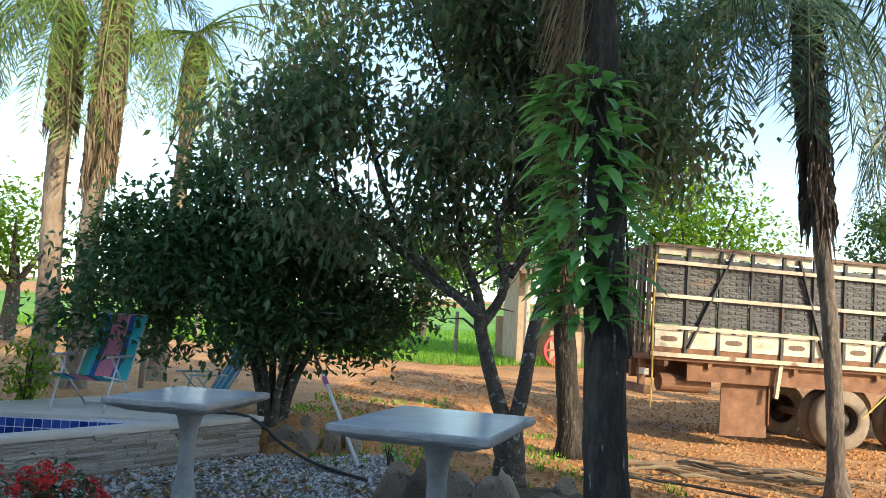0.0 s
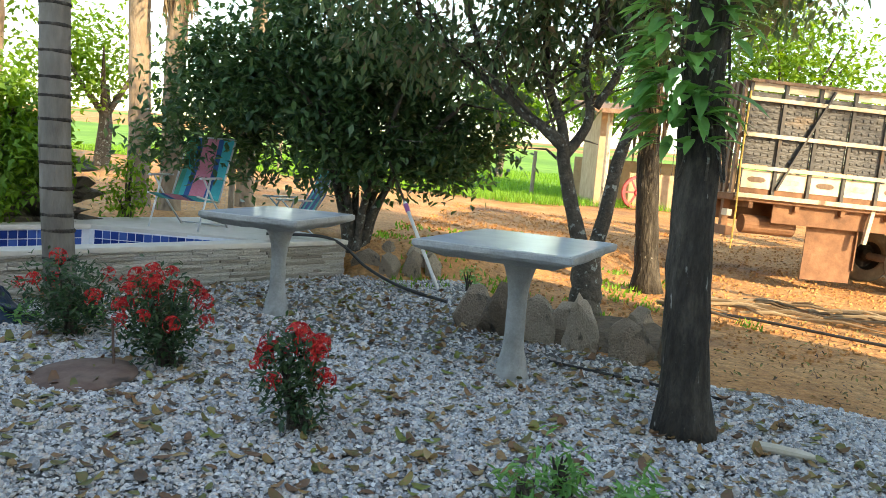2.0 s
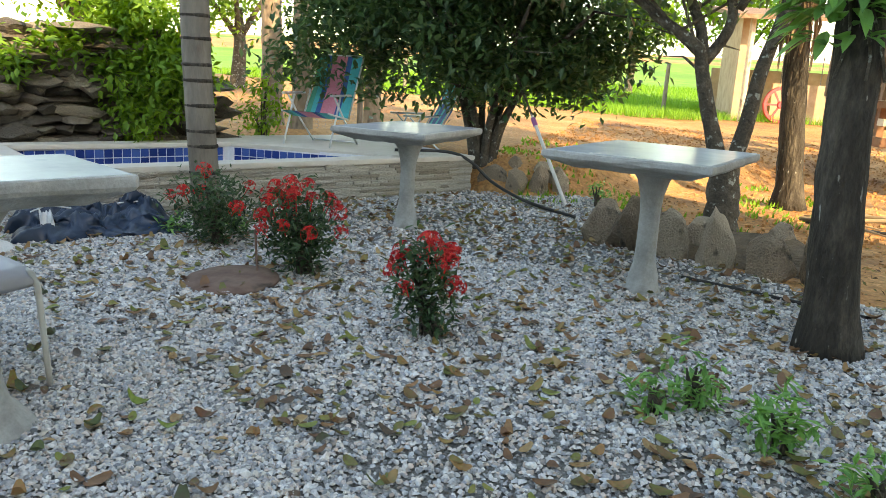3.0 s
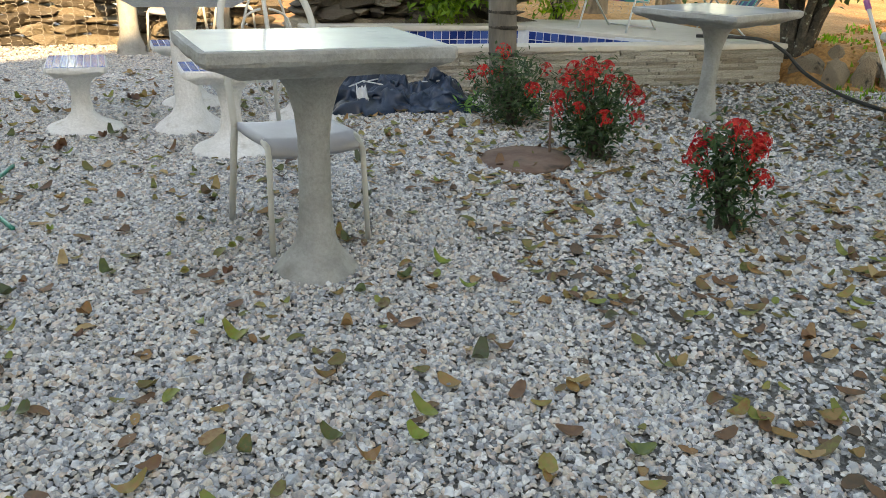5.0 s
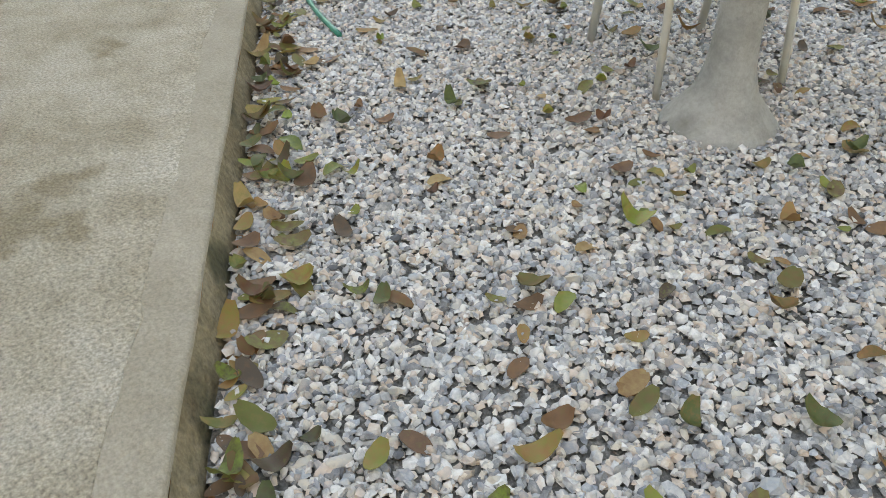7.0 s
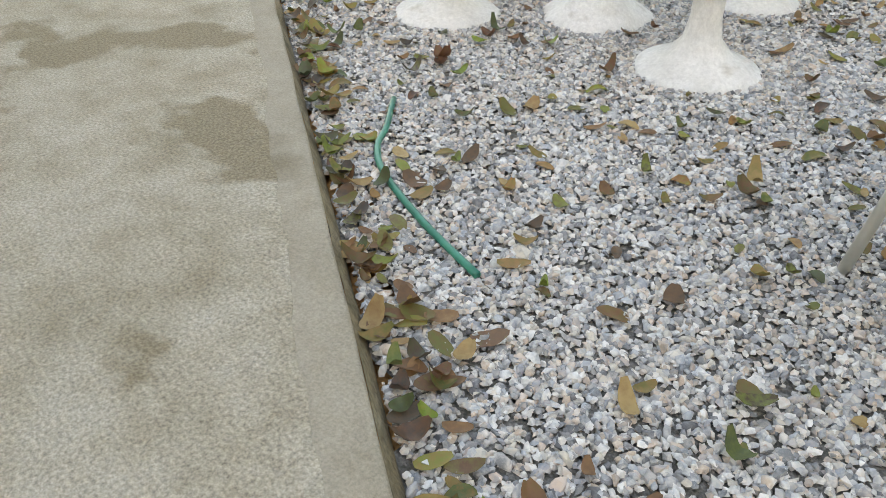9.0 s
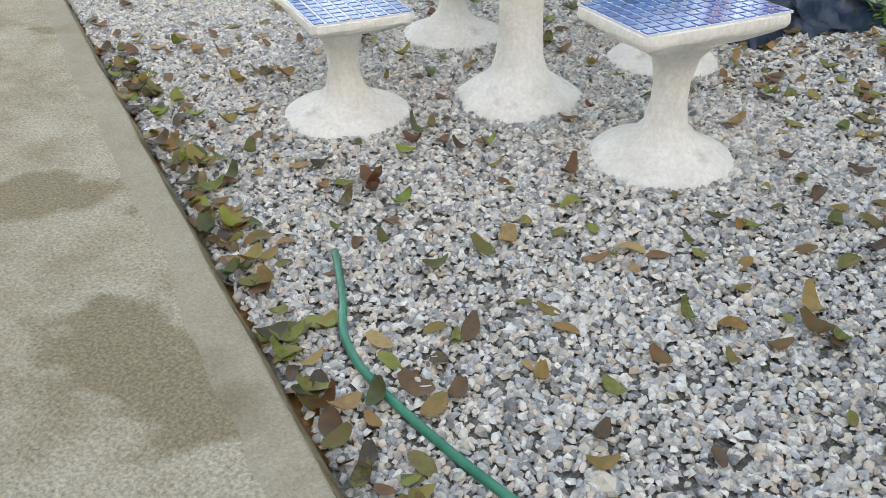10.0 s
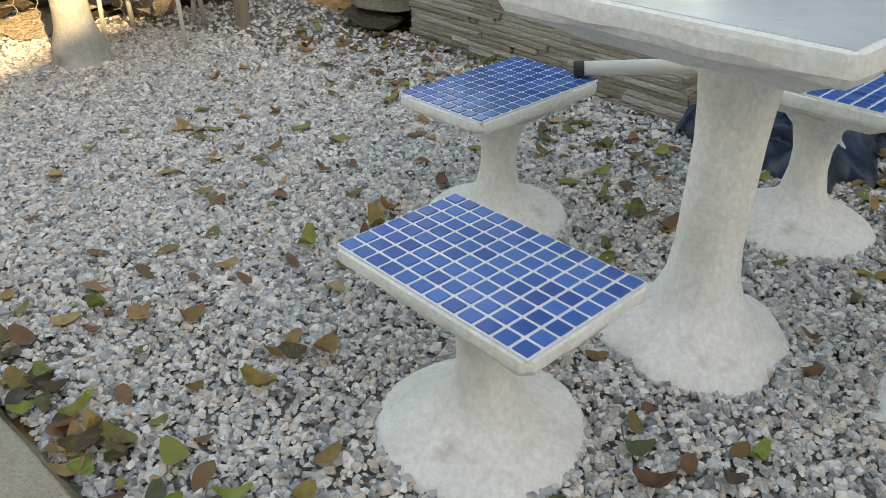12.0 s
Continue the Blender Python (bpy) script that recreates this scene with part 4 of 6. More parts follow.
def foliage(name, pts, size, mat_, parent, seed, droop=0.5, aspect=0.45, label=""):
    v, f = blades(pts, size, seed, droop, aspect)
    return part(name, np_mesh(name, v, f), mat_, parent, label)


def limb(g, pts, r0, r1, n=9, seed=0, wob=0.05):
    """A bent limb through the given points, smoothed."""
    pts = [V(p) for p in pts]
    fine = []
    for i in range(len(pts) - 1):
        p0, p1, p2, p3 = pts[max(i - 1, 0)], pts[i], pts[i + 1], pts[min(i + 2, len(pts) - 1)]
        for k in range(5):
            t = k / 5
            fine.append(0.5 * ((2 * p1) + (p2 - p0) * t + (2 * p0 - 5 * p1 + 4 * p2 - p3) * t * t + (3 * p1 - p0 - 3 * p2 + p3) * t ** 3))
    fine.append(pts[-1])
    m = len(fine)
    g.tube(fine, [r0 + (r1 - r0) * i / (m - 1) for i in range(m)], n, wob=wob)
    return fine


# multi-stemmed tree with lichen on its bark
tree = thing("orange_tree", "multi-stemmed tree with lichen-spotted bark and dull drooping leaves", "tree", at=pose(-0.2, 8.7, 0))
g = Geo()
limb(g, [(0, 0, -0.05), (-0.02, 0, 0.35), (-0.05, 0, 0.7)], 0.17, 0.14, 12, wob=0.09)
stems = [[(-0.05, 0, 0.55), (-0.2, 0, 0.95), (-0.36, -0.05, 1.5), (-0.45, -0.1, 1.75), (-0.95, -0.1, 2.1), (-1.35, 0, 2.7), (-1.7, 0.1, 3.6)],
         [(-0.36, -0.05, 1.5), (-0.42, 0, 1.9), (-0.62, 0.1, 2.4), (-0.7, 0.1, 3.2), (-0.9, 0.2, 4.3)],
         [(-0.36, -0.05, 1.6), (-0.15, 0, 2.0), (-0.25, 0, 2.6), (0.0, -0.1, 3.4), (0.1, -0.1, 4.6)],
         [(0.0, 0, 0.55), (0.1, 0, 1.0), (0.18, 0, 1.6), (0.32, 0.05, 2.2), (0.3, 0.05, 2.9), (0.55, 0.1, 3.8), (0.9, 0.1, 4.8)],
         [(0.2, 0, 1.7), (0.5, 0.1, 2.4), (1.0, 0.2, 3.1), (1.7, 0.1, 3.7)],
         [(-0.95, -0.1, 2.1), (-1.5, 0.0, 2.5), (-2.1, 0.1, 3.0), (-2.8, 0.15, 3.6)],
         [(-0.1, 0, 2.1), (0.12, -0.1, 2.6), (0.05, -0.2, 3.4), (-0.3, -0.3, 4.4)]]
radii = [(0.088, 0.028), (0.066, 0.023), (0.058, 0.023), (0.085, 0.028), (0.052, 0.018), (0.045, 0.016), (0.045, 0.018)]
tips = []
for s_, (a, b) in zip(stems, radii):
    tips.append(limb(g, s_, a, b, 9))
rt = random.Random(21)
for fine in tips:
    for _ in range(13):
        q = fine[rt.randrange(len(fine) // 3, len(fine))]
        d = V((rt.uniform(-1, 1), rt.uniform(-0.8, 0.8), rt.uniform(0.1, 1.0))).normalized()
        L_ = rt.uniform(0.4, 1.2)
        g.tube([q, q + d * L_ * 0.5 + V((0, 0, 0.05)), q + d * L_ + V((0, 0, -0.05))], [0.02, 0.012, 0.005], 5, cap=False)
part("trunk", g, M_BARK, tree, smooth=True)
blobs = [(-1.5, 0, 3.4, 1.5, 1.1, 1.0), (-0.3, 0, 3.1, 1.1, 0.9, 0.6), (-1.2, 0, 3.9, 1.9, 1.1, 1.1), (0.2, 0, 3.9, 1.7, 1.2, 1.3), (1.3, 0, 3.7, 1.1, 1.0, 0.9), (-0.4, 0, 5.1, 2.4, 1.4, 0.9), (0.9, 0.0, 4.8, 1.6, 1.2, 0.9), (-1.2, -0.1, 2.75, 0.8, 0.7, 0.4), (-0.5, 0.1, 2.7, 0.9, 0.7, 0.5), (-2.0, 0, 3.0, 1.0, 0.8, 0.7), (-2.4, 0, 3.3, 0.9, 0.8, 0.75), (-2.9, 0.2, 3.7, 0.9, 0.8, 0.7), (-1.9, 0, 2.65, 0.6, 0.6, 0.4)]
foliage("crown", crown_points(32000, blobs, 5, 0.18, 9, 0.0), 0.13, L_TREE, tree, 6, 0.75, 0.46)

# dense dark tree beside the pool
bush_tree = thing("dense_tree", "low dense dark-green tree with many crooked stems beside the pool", "tree", at=pose(-3.02, 10.05, 0.25))
g = Geo()
rt = random.Random(4)
for k in range(8):
    a = k * 0.8 + 0.3
    e = V((math.cos(a) * rt.uniform(0.8, 1.6), math.sin(a) * 0.7, rt.uniform(1.6, 2.4)))
    fine = limb(g, [(math.cos(a) * 0.1, math.sin(a) * 0.08, -0.05), (math.cos(a) * 0.22, math.sin(a) * 0.12, 0.5), tuple(e * 0.55 + V((0, 0, 0.25))), tuple(e)], 0.062, 0.02, 8)
    for _ in range(6):
        q = fine[rt.randrange(8, len(fine))]
        d = V((rt.uniform(-1, 1), rt.uniform(-1, 1), rt.uniform(-0.2, 1.0))).normalized()
        g.tube([q, q + d * 0.4, q + d * 0.8], [0.016, 0.01, 0.004], 5, cap=False)
for k in range(26):
    q = V((rt.uniform(-1.7, 0.3), rt.uniform(-0.4, 0.4), 3.2))
    d = V((rt.uniform(-0.5, 0.4), rt.uniform(-0.3, 0.3), 1)).normalized()
    L_ = rt.uniform(0.5, 1.0)
    g.tube([q, q + d * L_ * 0.6, q + d * L_], [0.012, 0.008, 0.003], 4, cap=False)
part("trunk", g, M_BARK, bush_tree, smooth=True)
blobs = [(-0.4, 0, 1.5, 1.9, 1.1, 0.5), (-0.3, 0, 1.95, 1.5, 1.1, 0.95), (-1.9, -0.4, 1.5, 0.8, 0.7, 0.55), (-1.45, -0.3, 1.7, 1.0, 0.9, 0.75), (0.9, 0.1, 1.75, 0.9, 0.8, 0.65), (-0.7, 0, 2.7, 1.4, 1.0, 0.75), (0.3, 0, 2.6, 1.0, 0.9, 0.6), (-2.1, -0.5, 1.35, 0.6, 0.5, 0.4), (1.35, 0.1, 1.3, 0.5, 0.4, 0.35), (-2.7, -0.4, 1.45, 0.6, 0.5, 0.33), (-2.8, -0.5, 1.95, 0.35, 0.3, 0.22), (-1.8, -0.2, 2.45, 0.75, 0.6, 0.5), (1.55, 0.0, 1.75, 0.6, 0.5, 0.5), (-1.2, 0, 3.15, 0.7, 0.5, 0.4)]
foliage("crown", crown_points(28000, blobs, 15, 0.15, 11, -0.15) - np.array((0, 0, 0.2)), 0.13, L_BUSH, bush_tree, 16, 0.35, 0.5)

# climbing plant on the main palm
vine = thing("climbing_plant", "bright green climber with long leaves clinging to a palm trunk", "plant", at=pose(0.23, 5.06, 0))
rv = random.Random(5)
g = Geo()
for k in range(5):
    pts = []
    for i in range(14):
        z = 1.45 + i * 0.115
        a = 3.6 + k * 0.8 + 0.5 * math.sin(i * 0.7 + k)
        r = 0.135 - 0.006 * i * 0.16
        pts.append((-0.3 * z / 5.4 + r * math.cos(a), 0.02 + r * math.sin(a), z))
    g.tube(pts, 0.008, 5)
part("stem", g, M_BARK, vine)


def long_leaf(c, d, up, ln, w):
    """A pointed leaf of eight faces, folded along its rib and curved down."""
    d, up = d.normalized(), up.normalized()
    s = d.cross(up).normalized()
    u = s.cross(d)
    v, f = [], []
    for t, ww in ((0, 0.05), (0.18, 0.7), (0.42, 1.0), (0.7, 0.78), (1.0, 0.02)):
        c0 = c + d * ln * t - V((0, 0, 1)) * ln * 0.35 * t * t
        v.extend([c0 - s * w * ww * 0.5 + u * w * 0.12 * ww, c0, c0 + s * w * ww * 0.5 + u * w * 0.12 * ww])
    for i in range(4):
        b = i * 3
        f.extend([(b, b + 1, b + 4, b + 3), (b + 1, b + 2, b + 5, b + 4)])
    return v, f


g = Geo()
for k in range(360):
    z = rv.uniform(1.75, 3.05) if k > 45 else rv.uniform(1.6, 1.9)
    a = rv.uniform(2.5, 5.9)
    rad = (0.13 + rv.uniform(0, 0.13)) * (1.0 if 1.8 < z < 2.95 else 0.8)
    c = V((-0.3 * z / 5.4 + rad * math.cos(a) - 0.09, 0.02 + rad * math.sin(a), z))
    d = V((math.cos(a) + rv.uniform(-0.6, 0.6), math.sin(a) + rv.uniform(-0.6, 0.6), rv.uniform(-0.6, 0.6)))
    g.add(*long_leaf(c, d, V((rv.uniform(-0.3, 0.3), rv.uniform(-0.3, 0.3), 1)), rv.uniform(0.11, 0.24), rv.uniform(0.05, 0.095)))
part("leaves", g, L_VINE, vine)


# ---- rocks ----
def rock_mesh(name, seed, mat_, sub=2, rough=0.28):
    bm = bmesh.new()
    bmesh.ops.create_icosphere(bm, subdivisions=sub, radius=1.0)
    rr = random.Random(seed)
    cuts = [(V((rr.uniform(-1, 1), rr.uniform(-1, 1), rr.uniform(-0.6, 1))).normalized(), rr.uniform(0.42, 0.72)) for _ in range(13)]
    off = V((seed * 3.1, seed * 1.7, 0))
    for v in bm.verts:
        for nrm, d in cuts:
            k = v.co.dot(nrm)
            if k > d:
                v.co -= nrm * (k - d)
        v.co *= 1 + rough * 0.5 * noise.noise(v.co * 2.2 + off) + rough * 0.3 * noise.noise(v.co * 6 + off)
    me = bpy.data.meshes.new(name)
    bm.to_mesh(me)
    bm.free()
    me.materials.append(mat_)
    return me


ROCKS = [rock_mesh("rock", k, M_ROCK, 3) for k in range(7)]
row = [(-1.32, 7.2, 0.2, 0.24, 0.3, 10), (-1.08, 6.93, 0.2, 0.22, 0.31, 60), (-0.74, 6.82, 0.21, 0.2, 0.27, 20), (-0.38, 6.74, 0.21, 0.2, 0.26, 100), (-0.02, 6.64, 0.25, 0.2, 0.22, 5), (0.34, 6.6, 0.2, 0.2, 0.28, 40), (-0.95, 7.45, 0.26, 0.22, 0.26, 130), (-0.5, 7.3, 0.22, 0.2, 0.22, 0), (0.2, 7.9, 0.2, 0.16, 0.14, 30),
       (-2.75, 9.75, 0.24, 0.2, 0.2, 15), (-2.45, 9.6, 0.2, 0.2, 0.2, 70), (-2.2, 9.72, 0.22, 0.18, 0.24, 120), (-2.0, 9.95, 0.2, 0.2, 0.2, 33), (-2.6, 10.0, 0.22, 0.2, 0.3, 77), (-2.28, 10.1, 0.2, 0.2, 0.26, 8), (-2.9, 9.9, 0.18, 0.16, 0.14, 50)]
for k, (x, y, a, b, c, tn) in enumerate(row):
    ob = new("boulder", ROCKS[k % 7])
    if k < 9:
        x, y = x + 0.08, y + 0.22
    ob.matrix_basis = pose(x, y, c * 0.7, 0, 0, tn) @ Matrix.Diagonal((a * 1.0, b * 0.95, c * (1.0 + 0.35 * ((k * 0.618) % 1)), 1))
    tagged(ob, "weathered brown boulder edging the planting bed", "rock", "edging boulders")

# soil bed behind the boulders
g = Geo()
n = 18
for i in range(n + 1):
    for j in range(6):
        x, y = -1.12 + 1.65 * i / n, 7.2 - 0.2 * (1.65 * i / n) + j * 0.4
        g.v.append((x, y, (0.07 if 0 < j < 4 else 0.0) + 0.03 * noise.noise((x * 3, y * 3, 0)) - (0.05 if j in (0, 5) or i in (0, n) else 0)))
for i in range(n):
    for j in range(5):
        a = i * 6 + j
        g.f.append((a, a + 6, a + 7, a + 1))
M_SOIL = material("dark_litter_soil", [(0.07, 0.05, 0.03), (0.13, 0.09, 0.055), (0.2, 0.14, 0.085)], 10, 0.95, 1.0, 30, dist=0.04)
tagged(part("planting_bed", g, M_SOIL, smooth=True), "dark soil bed with leaf litter behind the boulders", "soil", kind="structure")

# ---- rockery with a dry waterfall behind the pool ----
rockery = thing("rockery", "stacked ledge-stone rockery with a dry waterfall behind the pool", "rockery", at=Matrix())
RW = [rock_mesh("ledge_stone", 20 + k, M_SLATE, 2, 0.3) for k in range(6)]
rw = random.Random(17)
rock_c = pool_pt(1.2, WP + 0.55, 0)
for row_ in range(15):
    z = 0.1 + row_ * 0.105
    half = 1.55 - 0.04 * row_
    s = -half
    while s < half:
        L_ = rw.uniform(0.18, 0.5)
        dep = 0.12 + 0.022 * row_ + rw.uniform(-0.06, 0.06)
        if not (-0.25 < s < 0.35 and 4 < row_ < 8):
            c = pool_pt(1.35 + s + L_ / 2, WP + 0.22 + dep, z)
            ob = part("ledge_stone", RW[rw.randrange(6)], M_SLATE, rockery)
            ob.matrix_basis = Matrix.Translation(c) @ RP @ Matrix.Rotation(rw.uniform(-0.5, 0.5), 4, 'Z') @ Matrix.Rotation(rw.uniform(-0.12, 0.12), 4, 'Y') @ Matrix.Diagonal((L_ * 0.85, rw.uniform(0.24, 0.42), rw.uniform(0.055, 0.13), 1))
        s += L_ * rw.uniform(0.75, 0.95)
for row_ in range(10):
    s = -3.6
    while s < -0.25:
        L_ = rw.uniform(0.22, 0.55)
        ob = part("ledge_stone", RW[rw.randrange(6)], M_SLATE, rockery)
        ob.matrix_basis = Matrix.Translation(pool_pt(s + L_ / 2, WP + 1.75 + 0.02 * row_ + rw.uniform(-0.05, 0.05), 0.07 + row_ * 0.115)) @ RP @ Matrix.Rotation(rw.uniform(-0.4, 0.4), 4, 'Z') @ Matrix.Diagonal((L_ * 0.85, rw.uniform(0.24, 0.38), rw.uniform(0.08, 0.14), 1))
        s += L_ * rw.uniform(0.8, 0.95)
for k, (s, L_) in enumerate(((-3.2, 1.1), (-2.05, 0.95), (-0.95, 1.0))):
    c = pool_pt(s + 0.1, WP + 1.8, 1.2 + 0.02 * k)
    part("ledge_slab", Geo().box((c.x, c.y, c.z), (L_, 0.5, 0.07), RP @ Matrix.Rotation(0.05 * (k - 1), 4, 'Z')), M_COPING, rockery, "pale flat stone slab", bev=0.015)
c = pool_pt(1.4, WP + 0.95, 0.75)
part("core", Geo().box((c.x, c.y, 0.6), (2.2, 0.6, 1.2), RP), M_SLATE, rockery)
for (a, b, z, sx, sy, sz) in ((2.6, WP + 0.35, 1.02, 0.5, 0.4, 0.05), (1.2, WP + 0.4, 1.62, 0.55, 0.45, 0.07), (0.6, WP + 0.5, 1.3, 0.6, 0.4, 0.08)):
    ob = part("ledge_stone", RW[2], M_SLATE, rockery)
    ob.matrix_basis = Matrix.Translation(pool_pt(a, b, z)) @ RP @ Matrix.Diagonal((sx, sy, sz, 1))


def shrub(name, x, y, z, blobs, n, size, mat_, label, category, seed, droop=0.3, clump=0.09, holes=-0.3, aspect=0.5, stems=6):
    t = thing(name, label, category, at=pose(x, y, z))
    g = Geo()
    rr = random.Random(seed)
    for k in range(stems):
        b = blobs[k % len(blobs)]
        e = V((b[0] + rr.uniform(-0.5, 0.5) * b[3], b[1] + rr.uniform(-0.5, 0.5) * b[4], b[2] + 0.4 * b[5]))
        g.tube([(0.02 * k, 0, -0.03), e * 0.5 + V((0, 0, 0.04)), e], [0.014, 0.01, 0.004], 5, cap=False)
    part("stem", g, M_BARK, t)
    foliage("leaves", crown_points(n, blobs, seed, clump, 8, holes), size, mat_, t, seed + 1, droop, aspect)
    return t


c = pool_pt(1.8, WP + 0.4, 0)
shrub("trailing_shrub", c.x, c.y, 0.9, [(0, 0, 0.5, 0.95, 0.55, 0.6), (0.15, -0.25, -0.1, 0.45, 0.3, 0.5), (-0.3, 0.1, 0.95, 0.6, 0.5, 0.45), (0.5, 0.1, 0.3, 0.4, 0.4, 0.5)], 5600, 0.115, L_SUNLIT, "bright green trailing shrub over the rockery", "shrub", 41, 0.5)
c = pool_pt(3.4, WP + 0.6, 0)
shrub("trailing_shrub", c.x, c.y, 0.4, [(0, 0, 0.25, 0.3, 0.3, 0.3), (0.1, 0, 0.6, 0.2, 0.2, 0.25)], 500, 0.1, L_SUNLIT, "bright green shrub at the end of the rockery", "shrub", 43, 0.5)
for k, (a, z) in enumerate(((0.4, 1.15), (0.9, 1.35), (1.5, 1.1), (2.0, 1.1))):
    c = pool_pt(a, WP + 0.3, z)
    shrub("fern_clump", c.x, c.y, c.z, [(0, 0, 0.1, 0.3, 0.2, 0.14)], 260, 0.13, L_SUNLIT, "light green leafy clump growing on the rockery", "plant", 50 + k, 0.2, stems=3)

# ---- flowering shrubs ----
def ixora(x, y, h, w, nleaf, nflow, seed, label):
    t = shrub("flowering_shrub", x, y, 0, [(0, 0, h * 0.55, w, w * 0.9, h * 0.45), (0.03, 0, h * 0.3, w * 0.75, w * 0.7, h * 0.28)], nleaf, 0.062, L_IXORA, label, "shrub", seed, 0.0, 0.05, -0.45, 0.4, 9)
    rr = random.Random(seed)
    for k in range(nflow):
        a, e = rr.uniform(0, 6.283), rr.uniform(-0.15, 1.3)
        c = V((math.cos(a) * math.cos(e) * w * 1.02, math.sin(a) * math.cos(e) * w * 0.95, h * 0.55 + math.sin(e) * h * 0.46))
        g = Geo()
        g.tube([c * 0.8, c], 0.004, 4, cap=False)
        r_ = rr.uniform(0.04, 0.062)
        for q in range(26):
            d = V((rr.gauss(0, 1), rr.gauss(0, 1), rr.gauss(0.5, 0.8))).normalized()
            s = d.cross(V((0.3, 0.2, 1))).normalized()
            u = d.cross(s)
            p = c + d * r_
            b = r_ * 0.36
            for v1 in (s, u):
                v2 = d.cross(v1)
                g.add([p - v1 * b, p - v2 * b * 0.35 + d * 0.004, p + v1 * b, p + v2 * b * 0.35 + d * 0.004], [(0, 1, 2, 3)])
            g.add([c + d * r_ * 0.2 - s * 0.002, c + d * r_ * 0.2 + s * 0.002, p + s * 0.002, p - s * 0.002], [(0, 1, 2, 3)])
        part("flower", g, L_RED, t, "red clustered flower head")
    return t


ixora(-3.0, 5.1, 0.62, 0.28, 1700, 24, 61, "dark green shrub covered in red flower clusters")
ixora(-3.95, 5.55, 0.56, 0.33, 1500, 6, 62, "low dark shrub with few red flowers under a palm")
ixora(-1.86, 4.3, 0.57, 0.17, 750, 15, 63, "small upright shrub with red flower clusters")

# rusty lid with a stake
M_RUST = material("rusty_lid", [(0.1, 0.06, 0.045), (0.17, 0.105, 0.08), (0.25, 0.17, 0.13)], 5, 0.9, 0.5, 40, spots=(0.07, 0.05, 0.04), spot_scale=5, spot_at=0.6)
lid = thing("rusty_disc", "round rusty metal lid lying on the gravel with a thin stake", "lid", at=pose(-3.27, 4.72, 0.015, 3, -2, 0))
part("disc", Geo().lathe([(0.29, -0.015), (0.305, 0.0), (0.3, 0.018), (0.2, 0.034), (0.05, 0.044)], 40, wob=0.008), M_RUST, lid, smooth=True)
part("stake", Geo().tube([(0.1, 0.16, 0.0), (0.1, 0.165, 0.3)], 0.008, 6), M_RUST, lid)

# ---- tarpaulin heap ----
M_TARP = material("blue_tarpaulin", [(0.006, 0.014, 0.03), (0.01, 0.026, 0.055), (0.02, 0.042, 0.08)], 3, 0.38, 0.25, 30, spec=0.5)
M_TARPW = material("white_tarp_lining", [(0.5, 0.52, 0.54), (0.62, 0.64, 0.66)], 5, 0.5, 0.3, 20)
tarp = thing("tarpaulin", "crumpled dark blue tarpaulin heaped against the pool wall", "tarpaulin", at=pose(-4.98, 5.53, 0, 0, 0, 52))
n1, n2 = 70, 44
v = np.zeros(((n1 + 1) * (n2 + 1), 3))
for i in range(n1 + 1):
    for j in range(n2 + 1):
        a, b = i / n1 * 2 - 1, j / n2 * 2 - 1
        rad = max(abs(a), abs(b))
        edge = 0.12 * noise.noise((a * 3, b * 3, 4))
        x, y = a * 0.6 + edge * 0.8, b * 0.36 + edge
        env = max(0, 1 - rad ** 3) ** 0.6
        q = noise.noise((a * 2.3, b * 2.0, 9))
        z = 0.012 + env * (0.13 + 0.12 * q + 0.12 * abs(noise.noise((a * 5 + b * 2, b * 3, 2))) + 0.085 * abs(noise.noise((a * 9, b * 6, 6)))) * (1.0 + 0.5 * b)
        v[i * (n2 + 1) + j] = (x, y, z)
f = [(i * (n2 + 1) + j, (i + 1) * (n2 + 1) + j, (i + 1) * (n2 + 1) + j + 1, i * (n2 + 1) + j + 1) for i in range(n1) for j in range(n2)]
part("sheet", np_mesh("sheet", v, np.array(f), True), M_TARP, tarp)
for k, (a, b) in enumerate(((-0.35, -0.15), (-0.2, 0.05), (0.3, 0.05))):
    part("cord", Geo().tube([(a - 0.12, b, 0.2), (a, b + 0.03, 0.24 - 0.02 * k), (a + 0.16, b + 0.02, 0.21)], 0.006, 5), M_TARPW, tarp)
g = Geo()
for i in range(8):
    for j in range(5):
        g.v.append((-0.42 + i * 0.013 + 0.02 * noise.noise((i, j, 0)), -0.27 + j * 0.024, 0.1 + 0.09 * noise.noise((i * 0.6, j * 0.7, 1)) + 0.03 * j))
for i in range(7):
    for j in range(4):
        a = i * 5 + j
        g.f.append((a, a + 5, a + 6, a + 1))
part("lining", g, M_TARPW, tarp, "pale turned-up lining")

